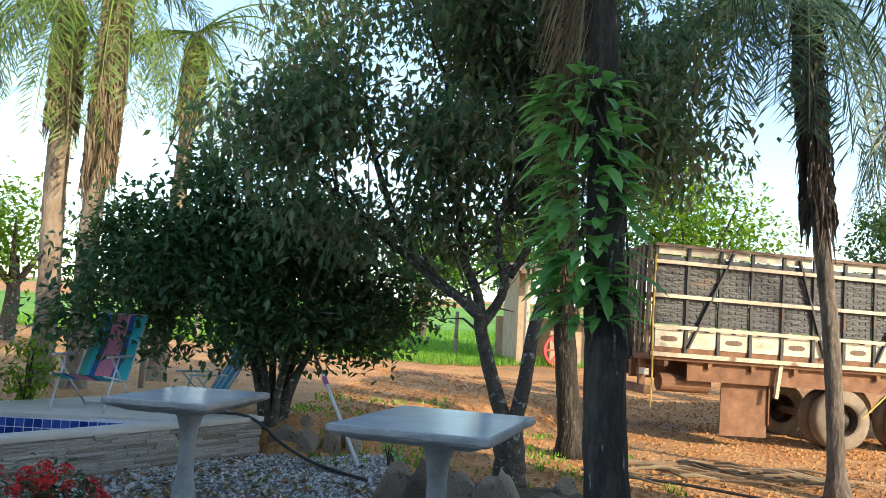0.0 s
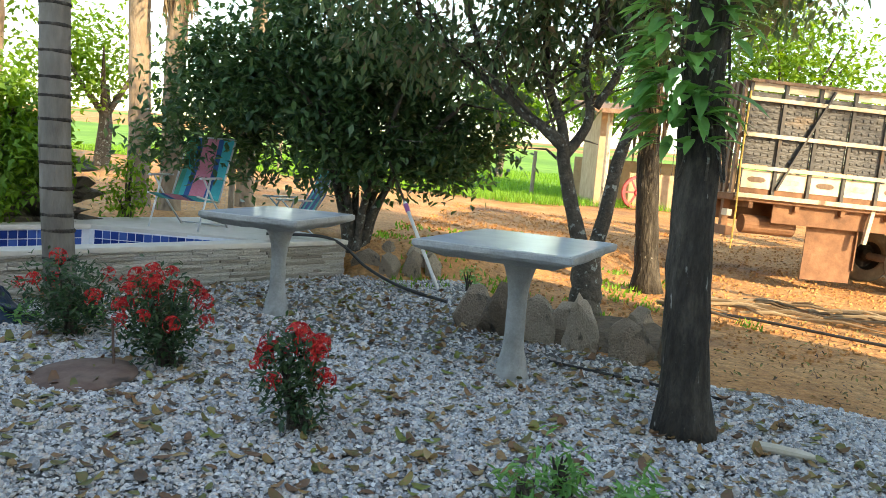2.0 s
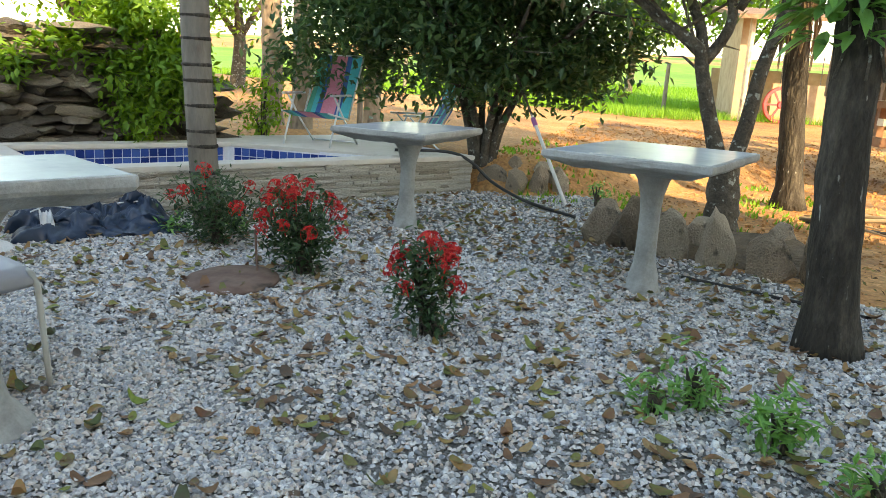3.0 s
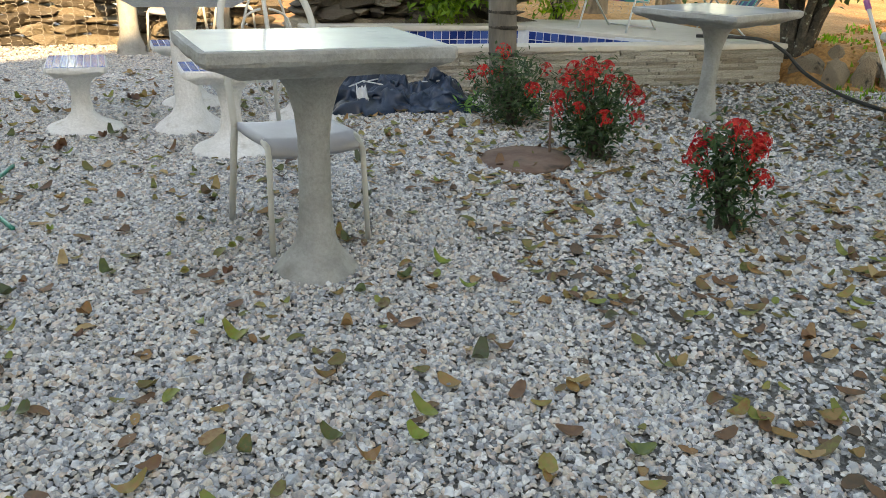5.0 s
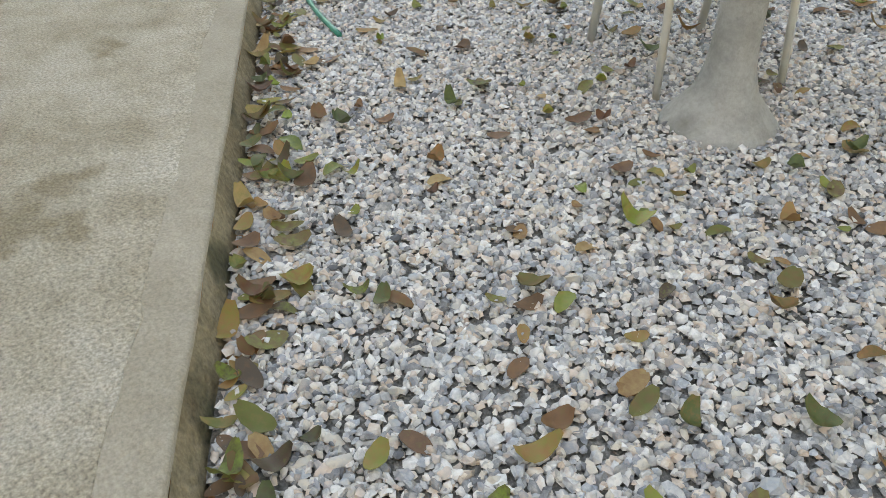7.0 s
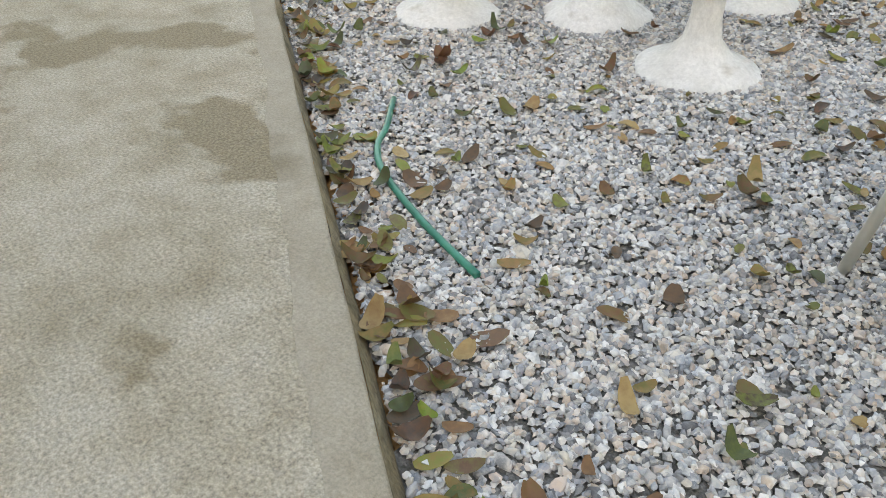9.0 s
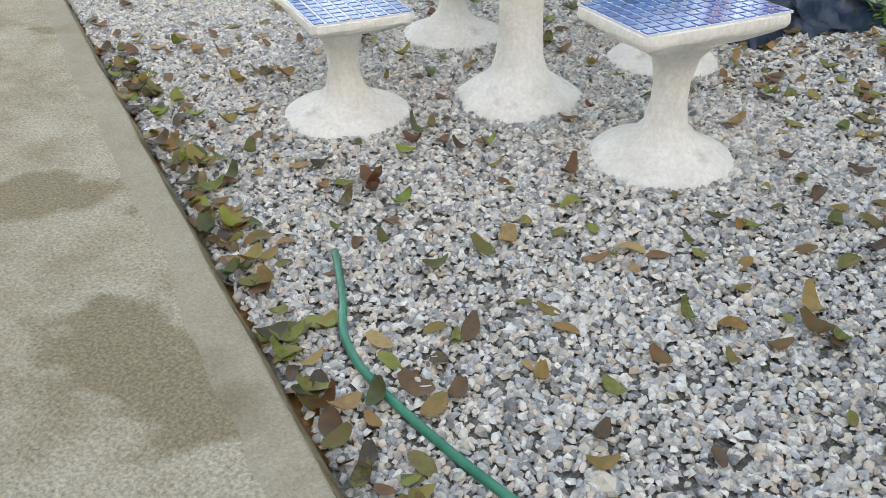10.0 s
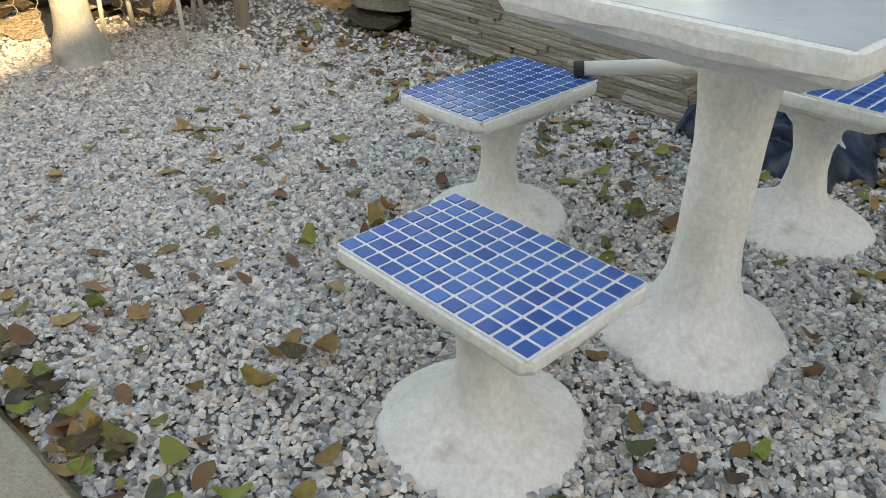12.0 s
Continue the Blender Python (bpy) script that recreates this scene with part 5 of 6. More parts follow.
# ---- tubular chair ----
def iron_chair(x, y, turn, label):
    t = thing("metal_chair", label, "chair", "metal chairs", pose(x, y, 0, 0, 0, turn))
    w, d, sh = 0.44, 0.44, 0.5
    for sx in (-1, 1):
        part("leg", Geo().tube([(sx * w / 2 * 1.06, -d / 2 - 0.03, 0.0), (sx * w / 2, -d / 2, sh - 0.06), (sx * w / 2 * 0.97, -d / 2 + 0.03, sh - 0.015), (sx * w / 2 * 0.95, -d / 2 + 0.09, sh)], 0.0135, 8), M_STEELW, t, smooth=True)
    pts = []
    for k in range(25):
        a = math.pi * k / 24
        pts.append((-w / 2 * math.cos(a) * 1.02, d / 2 + 0.08 + 0.1 * math.sin(a), 0.9 + 0.28 * math.sin(a)))
    frame_pts = [(-w / 2 * 1.06, d / 2 + 0.08, 0), (-w / 2, d / 2 - 0.01, sh)] + pts + [(w / 2, d / 2 - 0.01, sh), (w / 2 * 1.06, d / 2 + 0.08, 0)]
    part("back_frame", Geo().tube(frame_pts, 0.0165, 10), M_STEELW, t, smooth=True)
    g = Geo().tube([(0, d / 2 + 0.0, sh), (0, d / 2 + 0.06, 0.8), (0, d / 2 + 0.17, 1.175)], 0.011, 8)
    part("back_bar", g, M_STEELW, t, smooth=True)
    for sx in (-1, 1):
        c = [(sx * (0.02 + 0.1 * math.sin(s * math.pi)), d / 2 + 0.09 + 0.03 * (1 - s), 1.0 - 0.45 * s + 0.12 * math.sin(s * math.pi)) for s in [k / 12 for k in range(13)]]
        part("scroll", Geo().tube(c, 0.006, 6), M_STEELW, t, smooth=True)
        c = [(sx * (0.01 + 0.13 * s), d / 2 + 0.12, 1.05 + 0.06 * math.sin(s * 3.1) - 0.3 * s * s) for s in [k / 12 for k in range(13)]]
        part("scroll", Geo().tube(c, 0.006, 6), M_STEELW, t, smooth=True)
    g = Geo()
    N = 12
    for i in range(N + 1):
        for j in range(N + 1):
            a, b = i / N * 2 - 1, j / N * 2 - 1
            drop = 0.02 * (1 - a * a) * 0.6 + (0.05 * max(0, -b - 0.7) / 0.3)
            g.v.append((a * w / 2 * (1 - 0.06 * b * b), b * d / 2, sh + 0.012 - drop))
    for i in range(N):
        for j in range(N):
            a = i * (N + 1) + j
            g.f.append((a, a + N + 1, a + N + 2, a + 1))
    top = g.mesh("seat", True)
    bm = bmesh.new()
    bm.from_mesh(top)
    bmesh.ops.solidify(bm, geom=bm.faces[:], thickness=0.03)
    bm.to_mesh(top)
    bm.free()
    part("seat", top, M_SEAT, t, "smooth grey seat")
    return t


iron_chair(-3.36, 2.87, 70, "white tubular metal chair with a grey seat and arched back")
iron_chair(-8.78, 6.02, 20, "white tubular metal chair drawn up to a far table")
iron_chair(-8.9, 6.9, 150, "white tubular metal chair with round back by the fence")

# ---- beach chairs ----
M_ALU = material("white_aluminium_tube", [(0.6, 0.62, 0.64), (0.72, 0.74, 0.75)], 6, 0.35, 0.05, 40, metal=0.3)
M_ST = [material("stripe_teal", [(0.03, 0.45, 0.5), (0.05, 0.54, 0.58)], 40, 0.7, 0.2, 200), material("stripe_pink", [(0.72, 0.22, 0.3), (0.82, 0.32, 0.42)], 40, 0.7, 0.2, 200), material("stripe_blue", [(0.03, 0.1, 0.3), (0.05, 0.15, 0.4)], 40, 0.7, 0.2, 200), material("stripe_green", [(0.05, 0.35, 0.25), (0.08, 0.42, 0.3)], 40, 0.7, 0.2, 200)]


def beach_chair(x, y, z, turn, stripes, label):
    t = thing("beach_chair", label, "chair", "beach chairs", pose(x, y, z, 0, 0, turn))
    t.scale = (1.06, 1.06, 1.04)
    w = 0.56
    b0, b1 = V((0, 0.18, 0.3)), V((0, 0.52, 1.02))
    s0, s1 = V((0, -0.28, 0.38)), b0
    n = 9
    widths = [stripes[k % len(stripes)] for k in range(n)]
    for k in range(n):
        x0, x1 = -w / 2 + w * k / n, -w / 2 + w * (k + 1) / n
        g = Geo()
        mids = [s0, s0.lerp(s1, 0.5) + V((0, 0, -0.03)), s1, b0.lerp(b1, 0.5) + V((0, 0.03, -0.02)), b1]
        for p in mids:
            g.v.extend([(x0, p.y, p.z), (x1, p.y, p.z), (x1, p.y - 0.003, p.z + 0.006), (x0, p.y - 0.003, p.z + 0.006)])
        for i in range(len(mids) - 1):
            a = i * 4
            for q in range(4):
                g.f.append((a + q, a + (q + 1) % 4, a + 4 + (q + 1) % 4, a + 4 + q))
        part("stripe", g, M_ST[widths[k]], t)
    for sx in (-1, 1):
        X = sx * (w / 2 + 0.012)
        part("back_tube", Geo().tube([(X, b0.y, b0.z), (X, b1.y, b1.z)], 0.011, 8), M_ALU, t, smooth=True)
        part("seat_tube", Geo().tube([(X, s0.y, s0.z), (X, s1.y, s1.z)], 0.011, 8), M_ALU, t, smooth=True)
        part("leg", Geo().tube([(X, -0.24, 0.0), (X, -0.12, 0.3), (X, -0.02, 0.56)], 0.011, 8), M_ALU, t, smooth=True)
        part("leg", Geo().tube([(X, 0.42, 0.0), (X, 0.1, 0.28), (X, -0.16, 0.56)], 0.011, 8), M_ALU, t, smooth=True)
        part("armrest", Geo().box((sx * (w / 2 + 0.02), -0.02, 0.575), (0.045, 0.46, 0.024)), M_ALU, t, bev=0.008)
    part("cross_tube", Geo().tube([(-w / 2, b1.y, b1.z), (w / 2, b1.y, b1.z)], 0.011, 8), M_ALU, t, smooth=True)
    part("cross_tube", Geo().tube([(-w / 2, 0.42, 0.02), (w / 2, 0.42, 0.02)], 0.011, 8), M_ALU, t, smooth=True)
    return t


cb = pool_pt(3.52, 1.4, HP + 0.022)
beach_chair(cb.x, cb.y, cb.z, -4, [3, 0, 2, 1, 1, 1, 2, 0, 0], "folding beach chair with teal and pink stripes")
beach_chair(-4.1, 10.55, ground_z(-4.1, 10.55) - 0.015, -54, [2, 0, 2, 2, 0, 2], "folding beach chair with blue striped back")

# ---- leaning pole, hoses and pipes ----
M_POLE = material("white_pole", [(0.6, 0.58, 0.55), (0.72, 0.7, 0.67)], 12, 0.4, 0.1, 60)
M_PINK = material("purple_grip", [(0.35, 0.1, 0.3), (0.45, 0.16, 0.38)], 12, 0.5, 0.1, 60)
pole = thing("leaning_pole", "white telescopic pole leaning into a tree", "pole", at=Matrix())
pa, pb = V((-1.8, 9.05, 0.02)), V((-2.95, 9.85, 2.05))
part("shaft", Geo().tube([pa, pa.lerp(pb, 0.45)], 0.02, 8), M_POLE, pole)
part("shaft", Geo().tube([pa.lerp(pb, 0.42), pb], 0.014, 8), M_BARK, pole)
part("grip", Geo().tube([pa.lerp(pb, 0.4), pa.lerp(pb, 0.44)], 0.028, 8), M_PINK, pole)

M_HOSEB = material("black_hose", [(0.02, 0.02, 0.02), (0.05, 0.047, 0.043)], 8, 0.5, 0.1, 40)
M_HOSEG = material("green_hose", [(0.0, 0.12, 0.085), (0.005, 0.2, 0.14), (0.02, 0.27, 0.19)], 6, 0.35, 0.05, 40)


def hose(name, pts, r, mat_, label):
    g = Geo()
    limb(g, pts, r, r, 8, wob=0.0)
    tagged(part(name, g, mat_, smooth=True), label, "hose")


hose("black_hose", [tuple(pool_pt(4.05, 0.55, HP + 0.045)), tuple(pool_pt(4.5, 0.12, HP + 0.06)), tuple(pool_pt(LP - 0.1, -0.12, 0.36)), (-2.7, 9.3, 0.16), (-2.2, 8.8, 0.06), (-1.6, 8.3, 0.03)], 0.018, M_HOSEB, "black hose draped over the pool edge onto the gravel")
hose("black_hose", [(-0.55, 6.35, 0.02), (0.2, 6.0, 0.025), (0.6, 5.85, 0.02)], 0.012, M_HOSEB, "thin black hose lying on the gravel")
hose("black_pipe", [(0.7, 9.6, 0.02), (1.6, 9.2, 0.03), (2.6, 8.5, 0.025), (4.0, 7.7, 0.02)], 0.016, M_HOSEB, "black irrigation pipe lying on the dirt")
hose("garden_hose", [(-4.31, 1.98, 0.028), (-4.6, 2.03, 0.026), (-4.9, 2.11, 0.028), (-5.06, 2.2, 0.028), (-5.16, 2.31, 0.026), (-5.33, 2.47, 0.028)], 0.0115, M_HOSEG, "short cut length of green garden hose on gravel")

M_PVC = material("white_pvc", [(0.6, 0.59, 0.55), (0.72, 0.71, 0.68)], 6, 0.4, 0.1, 40)
pv = thing("umbrella_pipe", "white plastic pipe with a black end lying across stools", "pipe", at=Matrix())
qa, qb = V((-5.99, 4.51, 0.523)), V((-5.22, 4.66, 0.568))
part("tube", Geo().tube([qa, qb], 0.026, 14), M_PVC, pv, smooth=True)
part("end_cap", Geo().tube([qa - (qb - qa).normalized() * 0.004, qa + (qb - qa).normalized() * 0.03], 0.0275, 14), M_HOSEB, pv)

# coloured mat end on the walkway
M_MATR = material("red_rubber", [(0.22, 0.03, 0.03), (0.32, 0.06, 0.05)], 20, 0.8, 0.3, 60)
M_MATG = material("green_rubber", [(0.02, 0.16, 0.08), (0.04, 0.22, 0.12)], 20, 0.8, 0.3, 60)
mt = thing("broom_bar", "red and green rubber strip lying on the walkway", "strip", at=pose(-5.66, 0.97, 0.112, 0, 0, -45))
part("strip", Geo().box((0, 0.0, 0.012), (0.6, 0.05, 0.024)), M_MATG, mt, bev=0.004)
part("strip", Geo().box((0, -0.06, 0.014), (0.6, 0.06, 0.028)), M_MATR, mt, bev=0.004)

# ---- wire fence left of the rockery ----
M_WIRE = material("galvanised_wire", [(0.3, 0.29, 0.27), (0.45, 0.44, 0.42)], 20, 0.5, 0.0, metal=0.6)
M_WOOD = material("grey_post_wood", [(0.14, 0.11, 0.08), (0.26, 0.21, 0.16), (0.36, 0.3, 0.24)], 6, 0.9, 0.5, 30, stretch=(3, 3, 0.6))


def wire_fence(a, b, h, z0, label):
    a, b = V(a), V(b)
    t = thing("wire_fence", label, "fence", at=Matrix())
    L_ = (b - a).length
    d = (b - a).normalized()
    np_ = max(2, int(L_ / 1.8) + 1)
    for k in range(np_):
        p = a + d * L_ * k / (np_ - 1)
        part("post", Geo().tube([p + V((0, 0, z0 - 0.1)), p + V((0, 0, z0 + h + 0.1))], [0.05, 0.042], 9, wob=0.08), M_WOOD, t)
    g = Geo()
    c = 0.075
    nx, nz = int(L_ / (c * 1.5)), int(h / (c * 0.87))
    for i in range(nx):
        for j in range(nz):
            x = i * c * 1.5
            z = z0 + (j + 0.5 * (i % 2)) * c * 0.87
            p = lambda u, w: a + d * (x + u) + V((0, 0, z + w))
            for q0, q1 in (((0, 0), (c * 0.5, 0)), ((c * 0.5, 0), (c * 0.75, c * 0.43)), ((c * 0.5, 0), (c * 0.75, -c * 0.43))):
                s, e = p(*q0), p(*q1)
                o = V((0, 0, 0.0017)) if abs(q1[1] - q0[1]) < 0.01 else d * 0.0017
                g.add([s - o, s + o, e + o, e - o], [(0, 1, 2, 3)])
    part("wire_mesh", g, M_WIRE, t, "hexagonal wire mesh")["kind"] = "stuff"
    return t


c0, c1, c2 = pool_pt(-3.6, WP + 1.2, 0), pool_pt(-0.7, WP + 0.9, 0), pool_pt(4.2, WP + 1.6, 0)
wire_fence((c0.x, c0.y, 0), (c1.x, c1.y, 0), 1.2, 0.0, "hexagonal wire fence on wooden posts")
wire_fence((-8.2, 10.8, 0), (-5.6, 12.2, 0), 1.1, 0.25, "sagging hexagonal wire fence behind the pool")

# ---- shed ----
M_SHEDW = material("ochre_block_wall", [(0.3, 0.2, 0.12), (0.42, 0.3, 0.19), (0.5, 0.38, 0.26)], 3, 0.9, 0.4, 20)
M_TILEROOF = material("old_clay_tiles", [(0.13, 0.08, 0.055), (0.24, 0.15, 0.1), (0.34, 0.23, 0.16)], 4, 0.9, 0.8, 12, dist=0.05)
shed = thing("farm_shed", "open farm shed with clay roof, low wall and posts", "shed", at=pose(2.6, 24.5, ground_z(2.6, 24.5), 0, 0, 6))
part("low_wall", Geo().box((0.8, 0.4, 0.5), (3.6, 0.2, 1.1)), M_SHEDW, shed)
part("side_wall", Geo().box((-2.0, 1.4, 1.4), (0.2, 3.2, 2.9)), M_SHEDW, shed, "ochre rendered wall")
for xx in (-1.9, 0.9, 3.4, 6.0):
    part("post", Geo().tube([(xx, -0.6, -0.1), (xx, -0.6, 2.75)], 0.08, 9), M_RAIL, shed)
part("roof", Geo().box((2.0, 1.2, 3.0), (9.0, 4.8, 0.12), Matrix.Rotation(radians(7), 4, 'X')), M_TILEROOF, shed, "old clay tile roof")
part("back_wall", Geo().box((2.0, 3.4, 0.7), (8.6, 0.15, 1.5)), M_SHEDW, shed)
for k in range(14):
    part("bar", Geo().box((-0.8 + k * 0.35, 0.38, 1.45), (0.02, 0.02, 0.8)), M_IRONDARK, shed)
fan = thing("red_wheel", "red spoked wheel standing in the shed", "wheel", at=pose(1.75, 23.9, ground_z(1.75, 23.9) + 0.48, 90, 0, 20))
M_REDP = material("red_paint", [(0.4, 0.03, 0.04), (0.5, 0.06, 0.06)], 8, 0.5, 0.1, 30)
part("ring", Geo().lathe([(0.4, -0.05), (0.48, -0.05), (0.48, 0.05), (0.4, 0.05), (0.4, -0.05)], 28, cap=False), M_REDP, fan)
part("hub", Geo().lathe([(0.08, -0.06), (0.1, 0.0), (0.08, 0.06)], 12), M_REDP, fan)
for k in range(6):
    a = k * math.pi / 3
    part("spoke", Geo().beam((0.08 * math.cos(a), 0.08 * math.sin(a), 0), (0.42 * math.cos(a), 0.42 * math.sin(a), 0), 0.05, 0.03), M_REDP, fan)

# ---- background trees, posts and utility pole ----
def far_tree(x, y, h, w, n, mat_, seed, label, size=0.28):
    z = ground_z(x, y)
    t = thing("broadleaf_tree", label, "tree", at=pose(x, y, z))
    rr = random.Random(seed)
    g = Geo()
    g.tube([(0, 0, -0.2), (0.1, 0, h * 0.25), (0.05, 0, h * 0.5)], [0.22, 0.17, 0.1], 9)
    for k in range(6):
        a = k * 1.05
        g.tube([(0.08, 0, h * 0.3), (math.cos(a) * w * 0.3, math.sin(a) * w * 0.3, h * 0.5), (math.cos(a) * w * 0.6, math.sin(a) * w * 0.6, h * 0.7)], [0.09, 0.06, 0.02], 6, cap=False)
    part("trunk", g, M_BARK, t)
    bl = [(0, 0, h * 0.65, w * 0.7, w * 0.7, h * 0.3)] + [(rr.uniform(-0.6, 0.6) * w, rr.uniform(-0.6, 0.6) * w, h * rr.uniform(0.45, 0.85), w * rr.uniform(0.35, 0.55), w * 0.45, h * rr.uniform(0.14, 0.24)) for _ in range(6)]
    foliage("crown", crown_points(n, bl, seed, 0.3, 10, -0.3, 0.5), size, mat_, t, seed, 0.3, 0.55)
    return t


far_tree(6.4, 27.0, 7.6, 3.1, 7000, L_SUNLIT, 71, "sunlit light green tree behind the lorry", 0.24)
far_tree(1.0, 33.0, 6.0, 2.6, 3200, L_SUNLIT, 72, "sunlit light green tree behind the shed", 0.3)
far_tree(-3.5, 40.0, 6.0, 3.0, 3000, L_SUNLIT, 73, "light green tree in the field", 0.34)
far_tree(24.0, 50.0, 9.4, 3.6, 3200, L_FAR, 74, "distant dark green tree beyond the yard", 0.4)
far_tree(31.0, 52.0, 9.4, 4.5, 3200, L_FAR, 75, "distant broad green tree beyond the yard", 0.4)
far_tree(39.0, 54.0, 9.6, 5.0, 3200, L_FAR, 76, "distant spreading green tree beyond the yard", 0.42)
far_tree(-13.5, 15.0, 5.0, 2.6, 4200, L_SUNLIT, 77, "leafy green tree behind the rockery", 0.2)
far_tree(-16.5, 12.0, 5.5, 3.0, 4200, L_FAR, 78, "dark leafy tree beyond the fence", 0.22)
far_tree(-12.0, 19.0, 4.0, 2.0, 2600, L_SUNLIT, 79, "young green tree at the field edge", 0.2)
for k, (x, y) in enumerate(((-5.2, 26.0), (-1.4, 27.5), (-9.5, 25.0), (-14.0, 24.5))):
    g = Geo().tube([(0, 0, -0.2), (0.02, 0, 1.5)], [0.07, 0.06], 8, wob=0.06)
    ob = part("fence_post", g, M_WOOD, at=pose(x, y, ground_z(x, y)))
    tagged(ob, "weathered wooden fence post at the field edge", "post", "field fence posts")
up = thing("utility_pole", "tall weathered utility pole beyond the pool", "pole", at=pose(-12.6, 22.0, ground_z(-12, 22)))
part("pole", Geo().tube([(0, 0, -0.3), (0, 0, 6.6)], [0.13, 0.09], 10), M_RAIL, up)
for z in (4.2, 4.9, 5.6):
    part("bracket", Geo().tube([(-0.12, 0, z), (0.2, 0, z)], 0.03, 6), M_IRONDARK, up)

# ---- weeds ----
for k, (x, y, h, n) in enumerate(((-0.5, 3.93, 0.3, 150), (-0.18, 3.6, 0.3, 190), (-0.66, 3.78, 0.2, 90), (0.1, 3.3, 0.22, 90), (-1.5, 9.2, 0.35, 130), (-4.45, 5.75, 0.12, 110), (-4.05, 6.0, 0.14, 80))):
    shrub("weed", x, y, 0, [(0, 0, h * 0.5, 0.1, 0.1, h * 0.45), (0.05, 0.03, h * 0.3, 0.09, 0.09, h * 0.3)], n, 0.075, L_VINE, "green weed growing through the gravel", "weed", 90 + k, -0.1, 0.03, -1.0, 0.32, 5)

# palm debris on the dirt
g = Geo()
rd = random.Random(8)
for k in range(46):
    p = V((1.5 + rd.uniform(-0.9, 1.6), 9.9 + rd.uniform(-0.45, 0.6), 0.02 + rd.uniform(0, 0.06)))
    a = rd.gauss(-0.25, 0.5)
    L_ = rd.uniform(0.3, 0.9)
    g.tube([p, p + V((math.cos(a), math.sin(a), 0.02)) * L_ * 0.5 + V((0, 0, 0.03)), p + V((math.cos(a), math.sin(a), 0)) * L_], [0.015, 0.02, 0.006], 5)
tagged(part("palm_debris", g, L_DRY), "dry fallen palm fronds and husks on the dirt", "debris", kind="stuff")
g = Geo().tube([(0, 0, 0), (0.05, 0.01, 0.22), (0.16, 0.0, 0.42), (0.2, 0, 0.5)], [0.05, 0.045, 0.04, 0.02], 9)
husk = part("palm_husk", g, M_BOARD, at=pose(0.57, 4.92, 0.035, 80, 10, 35) @ Matrix.Diagonal((0.6, 0.6, 0.6, 1)))
tagged(husk, "pale dry palm husk at the foot of a trunk", "husk")

# ---- fallen leaves ----
M_DEAD = leaf_material("fallen_leaf", [(0.09, 0.065, 0.045), (0.2, 0.1, 0.05), (0.12, 0.14, 0.04), (0.32, 0.17, 0.07), (0.19, 0.23, 0.055), (0.15, 0.08, 0.05), (0.26, 0.14, 0.065), (0.4, 0.28, 0.13)], 0.6, 0.1, 45.0)


def obj_random(m):
    """Colour by object instead of by island."""
    nt = m.node_tree
    geo_node = [n for n in nt.nodes if n.type == 'NEW_GEOMETRY'][0]
    info = nt.nodes.new("ShaderNodeObjectInfo")
    for ln in list(geo_node.outputs["Random Per Island"].links):
        nt.links.new(info.outputs["Random"], ln.to_socket)
    return m


M_DEADOBJ = obj_random(leaf_material("fallen_leaf_single", [(0.06, 0.05, 0.04), (0.17, 0.075, 0.04), (0.08, 0.11, 0.035), (0.28, 0.13, 0.05), (0.19, 0.27, 0.05), (0.09, 0.055, 0.04), (0.075, 0.1, 0.045), (0.13, 0.17, 0.045), (0.36, 0.24, 0.1)], 0.5, 0.1, 45.0))


def fallen(seed):
    rr = random.Random(seed)
    v, f = [], []
    ln, w, curl, fold = 0.095, rr.uniform(0.046, 0.066), rr.uniform(-0.5, 1.3), rr.uniform(0.0, 0.8)
    for i in range(7):
        t = i / 6
        ww = w * (math.sin(math.pi * (t * 0.9 + 0.04)) ** 0.6) * rr.uniform(0.9, 1.06)
        z0 = 0.012 + curl * 0.05 * (t - 0.5) ** 2 * 4 * (1 if t > 0.5 else 0.6)
        for s in (-1, -0.5, 0, 0.5, 1):
            v.append(((t - 0.5) * ln, s * ww * 0.5, z0 + abs(s) ** 1.5 * fold * ww * 0.5 + rr.uniform(-0.003, 0.003)))
    for i in range(6):
        for j in range(4):
            a = i * 5 + j
            f.append((a, a + 5, a + 6, a + 1))
    g = Geo()
    g.v, g.f = v, f
    me = g.mesh("fallen_leaf", True)
    me.materials.append(M_DEADOBJ)
    return me


LEAVES = [fallen(k) for k in range(9)]
FEET = ((-5.99, 3.28), (-4.8, 3.62), (-6.21, 4.35), (-5.18, 4.58), (-5.51, 3.81), (-2.98, 2.61))


def clear_of_feet(x, y):
    return all((x - a) ** 2 + (y - b) ** 2 > 0.3 ** 2 for a, b in FEET)


rl = random.Random(77)
spots = []
# a drift of leaves along the foot of the walkway
for k in range(120):
    s = rl.uniform(-3.0, 4.6)
    q = E_PT + E_DIR * s + E_NRM * (0.03 + abs(rl.gauss(0, 0.07)))
    spots.append((q.x, q.y))
while len(spots) < 298:
    s, d = rl.uniform(-2.8, 4.8), rl.uniform(0.1, 2.4)
    q = E_PT + E_DIR * s + E_NRM * d
    if gravel_side(q.x, q.y) > 0.05 and clear_of_feet(q.x, q.y):
        spots.append((q.x, q.y))
for x, y in spots:
    ob = new("fallen_leaf", LEAVES[rl.randrange(9)])
    sc = rl.uniform(0.5, 1.02)
    ob.matrix_basis = pose(x, y, 0.021 + rl.uniform(0, 0.008), rl.gauss(0, 8), rl.gauss(0, 8), rl.uniform(0, 360)) @ Matrix.Diagonal((sc, sc, sc, 1))
    tagged(ob, "dry curled leaf fallen on the gravel", "leaf", "fallen leaves")
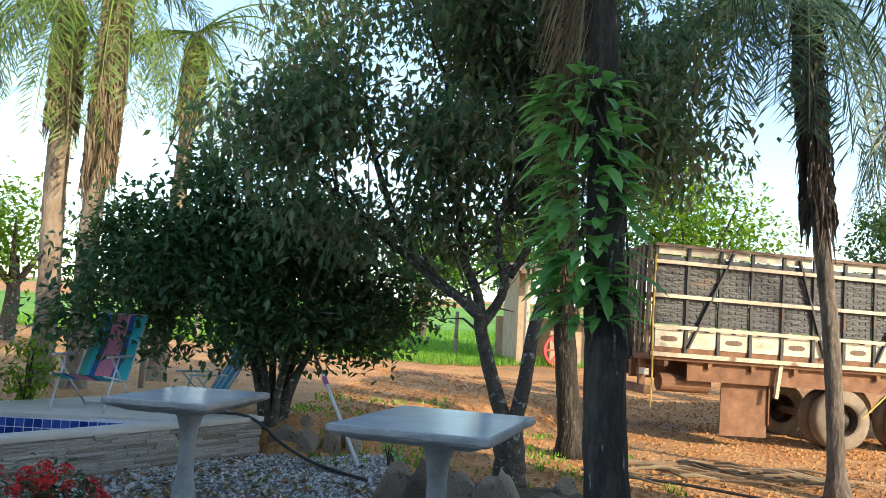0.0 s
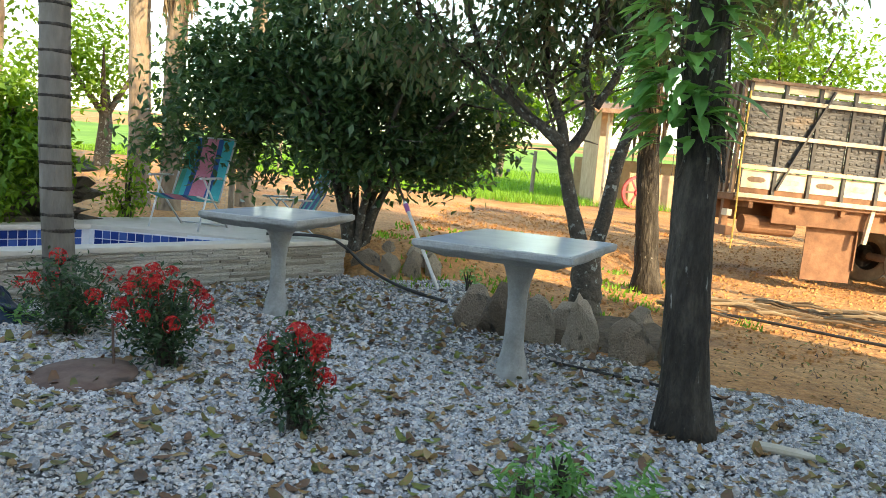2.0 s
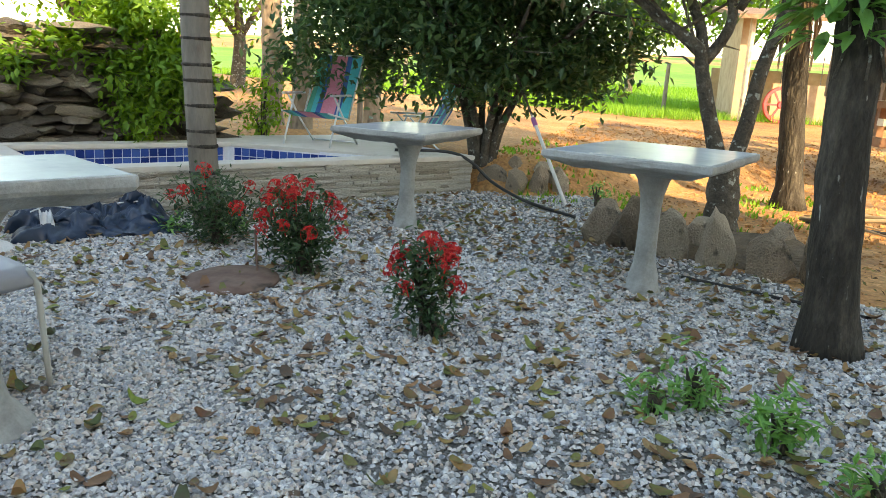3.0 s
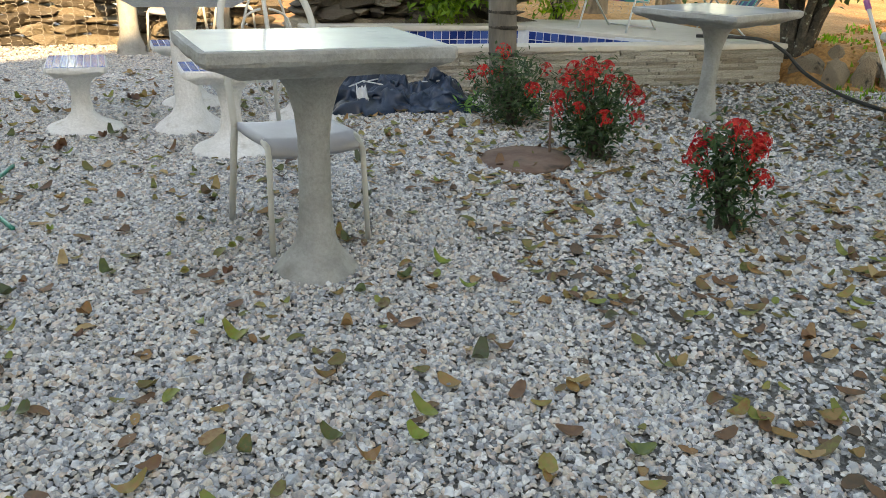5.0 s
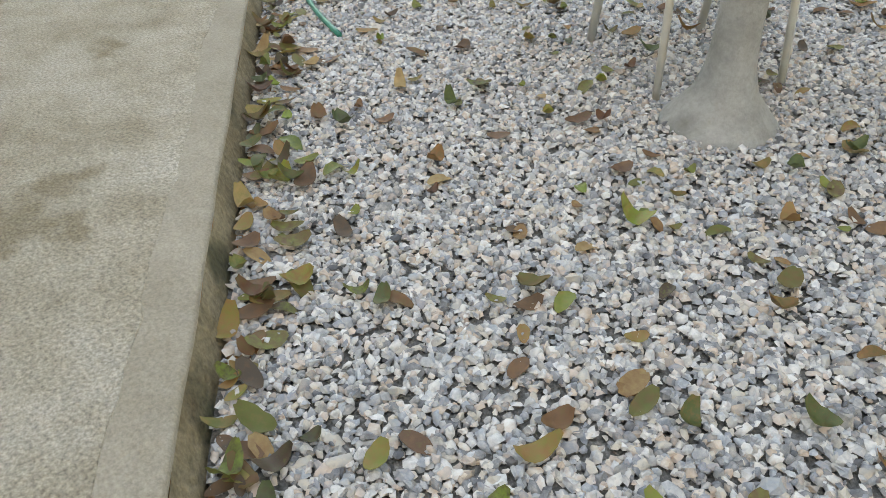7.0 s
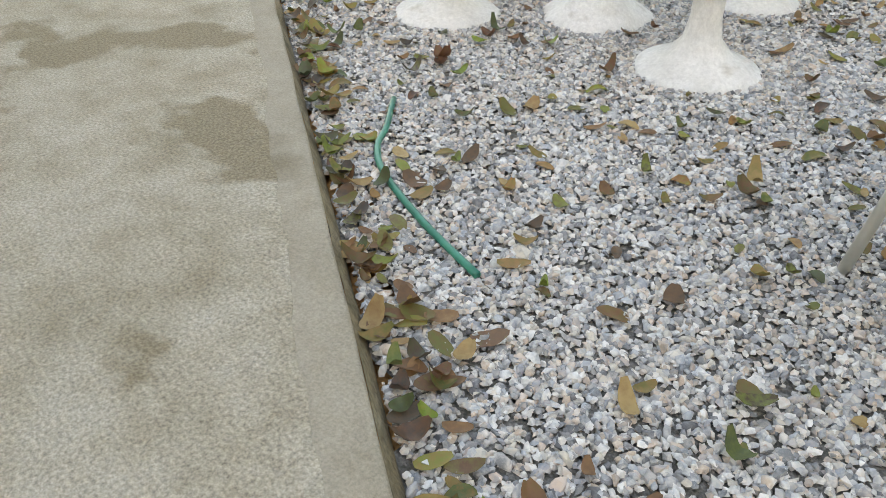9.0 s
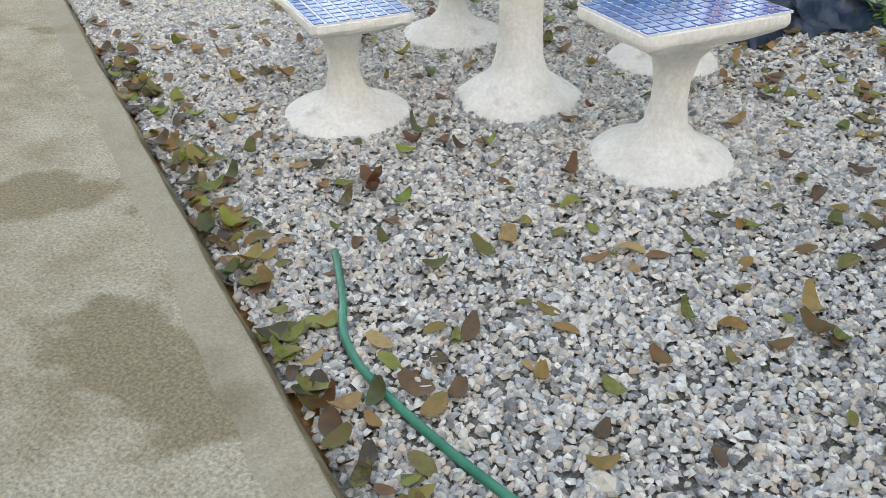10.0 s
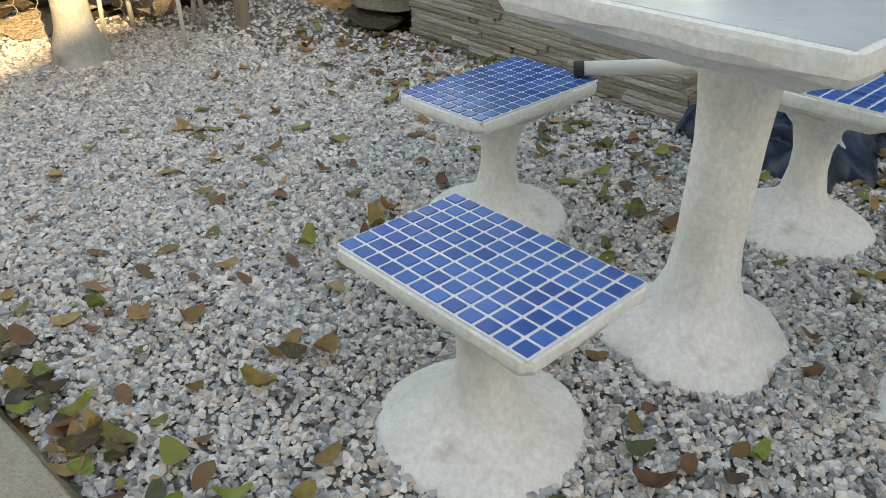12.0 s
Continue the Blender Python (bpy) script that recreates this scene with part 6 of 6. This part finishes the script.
# the rest of the litter, farther off
rs_ = np.random.RandomState(12)
srcs = [np.array([v.co[:] for v in me.vertices]) for me in LEAVES]
fsrc = np.array([tuple(p.vertices) for p in LEAVES[0].polygons])
vv, ff, nrest = [], [], 0
while nrest < 2900:
    x, y = rs_.uniform(-8, 1.2), rs_.uniform(0.8, 9)
    if nrest % 14 == 0:
        q = E_PT + E_DIR * rs_.uniform(-3.2, 5.0) + E_NRM * (0.02 + abs(rs_.normal(0, 0.09)))
        x, y = q.x, q.y
    if not clear_of_feet(x, y) or gravel_side(x, y) < 0.01 or (nrest % 14 and (V((x, y, 0)) - E_PT).dot(E_NRM) < 2.3 and nrest % 2):
        continue
    a, sc = rs_.uniform(0, 6.283), rs_.uniform(0.42, 1.0)
    src = srcs[rs_.randint(9)]
    p = src * sc
    q = np.stack([p[:, 0] * math.cos(a) - p[:, 1] * math.sin(a) + x, p[:, 0] * math.sin(a) + p[:, 1] * math.cos(a) + y, p[:, 2] * rs_.uniform(0.2, 0.8) + 0.022 + p[:, 0] * rs_.normal(0, 0.2)], 1)
    vv.append(q)
    ff.append(fsrc + nrest * len(src))
    nrest += 1
tagged(part("leaf_litter", np_mesh("leaf_litter", np.concatenate(vv), np.concatenate(ff), True), M_DEAD), "scattered brown and green leaf litter on gravel", "leaves", kind="stuff")

# twigs and crumbled litter on the shaded dirt
rs_ = np.random.RandomState(19)
pl = []
while len(pl) < 2600:
    x, y = rs_.uniform(-1.5, 4.0), rs_.uniform(4.6, 11.0)
    if gravel_side(x, y) < -0.02 and rs_.rand() < 0.25 + 0.75 * max(0, 1 - (y - 4.6) / 6):
        pl.append((x, y, ground_z(x, y) - 0.012))
v_, f_ = blades(np.array(pl), 0.05, 23, -0.05, 0.4)
tagged(part("dirt_litter", np_mesh("dirt_litter", v_, f_), M_DEAD), "crumbled dry leaf litter on the dirt", "leaves", kind="stuff")
rs2 = np.random.RandomState(29)
pb = np.stack([rs2.uniform(-3, 9, 9000), rs2.uniform(7.5, 20, 9000)], 1)


def pebbles(pts):
    n = len(pts)
    sz = 0.012 * rs2.uniform(0.6, 2.2, (n, 1, 1))
    v = np.repeat(CUBE_V[None], n, 0) * rs2.uniform(0.5, 1.0, (n, 8, 3)) * sz
    z = np.array([ground_z(a, b) - 0.025 for a, b in pts])
    v[..., 0] += pts[:, 0:1]
    v[..., 1] += pts[:, 1:2]
    v[..., 2] += z[:, None]
    f = (CUBE_F[None] + (np.arange(n) * 8)[:, None, None]).reshape(-1, 4)
    tagged(part("dirt_clods", np_mesh("dirt_clods", v.reshape(-1, 3), f), M_DIRT), "small dirt clods and pebbles on the yard", "dirt", kind="stuff")


pebbles(pb)

# ---- grass ----
def grass(name, n, x0, x1, y0, y1, h, seed, label, test=None):
    r = np.random.RandomState(seed)
    x, y = r.uniform(x0, x1, n * 3), y0 + (y1 - y0) * r.rand(n * 3) ** 1.8
    keep = [i for i in range(n * 3) if test is None or test(x[i], y[i])][:n]
    x, y = x[keep], y[keep]
    n = len(x)
    z = np.array([ground_z(a, b) for a, b in zip(x, y)])
    a, hh = r.uniform(0, 6.283, n), h * r.uniform(0.5, 1.3, n)
    w = 0.012 + 0.012 * (y - y0) / (y1 - y0)
    lean = r.normal(0, 0.3, (n, 2)) * hh[:, None]
    b0 = np.stack([x - np.cos(a) * w, y - np.sin(a) * w, z], 1)
    b1 = np.stack([x + np.cos(a) * w, y + np.sin(a) * w, z], 1)
    tp = np.stack([x + lean[:, 0], y + lean[:, 1], z + hh], 1)
    v = np.stack([b0, b1, tp], 1).reshape(-1, 3)
    tagged(part(name, np_mesh(name, v, np.arange(n * 3).reshape(-1, 3)), L_GRASS), label, "grass", kind="stuff")


def field_near(x):
    return max(17.0, 22.5 + 0.8 * noise.noise((x * 0.25, 0, 0)) + 0.4 * noise.noise((x * 1.3, 5, 0)) + (-0.12 * (x + 1) if x < -1 else 0.35 * (x + 1)))


grass("grass", 60000, -24, 6, 21.5, 48, 0.2, 3, "bright green grass of the field", lambda x, y: y > field_near(x) - 0.15)
grass("grass", 900, -3.0, 1.6, 8.6, 13.0, 0.06, 4, "sparse low grass on the dirt", lambda x, y: noise.noise((x * 1.2, y * 1.2, 0)) > 0.1)
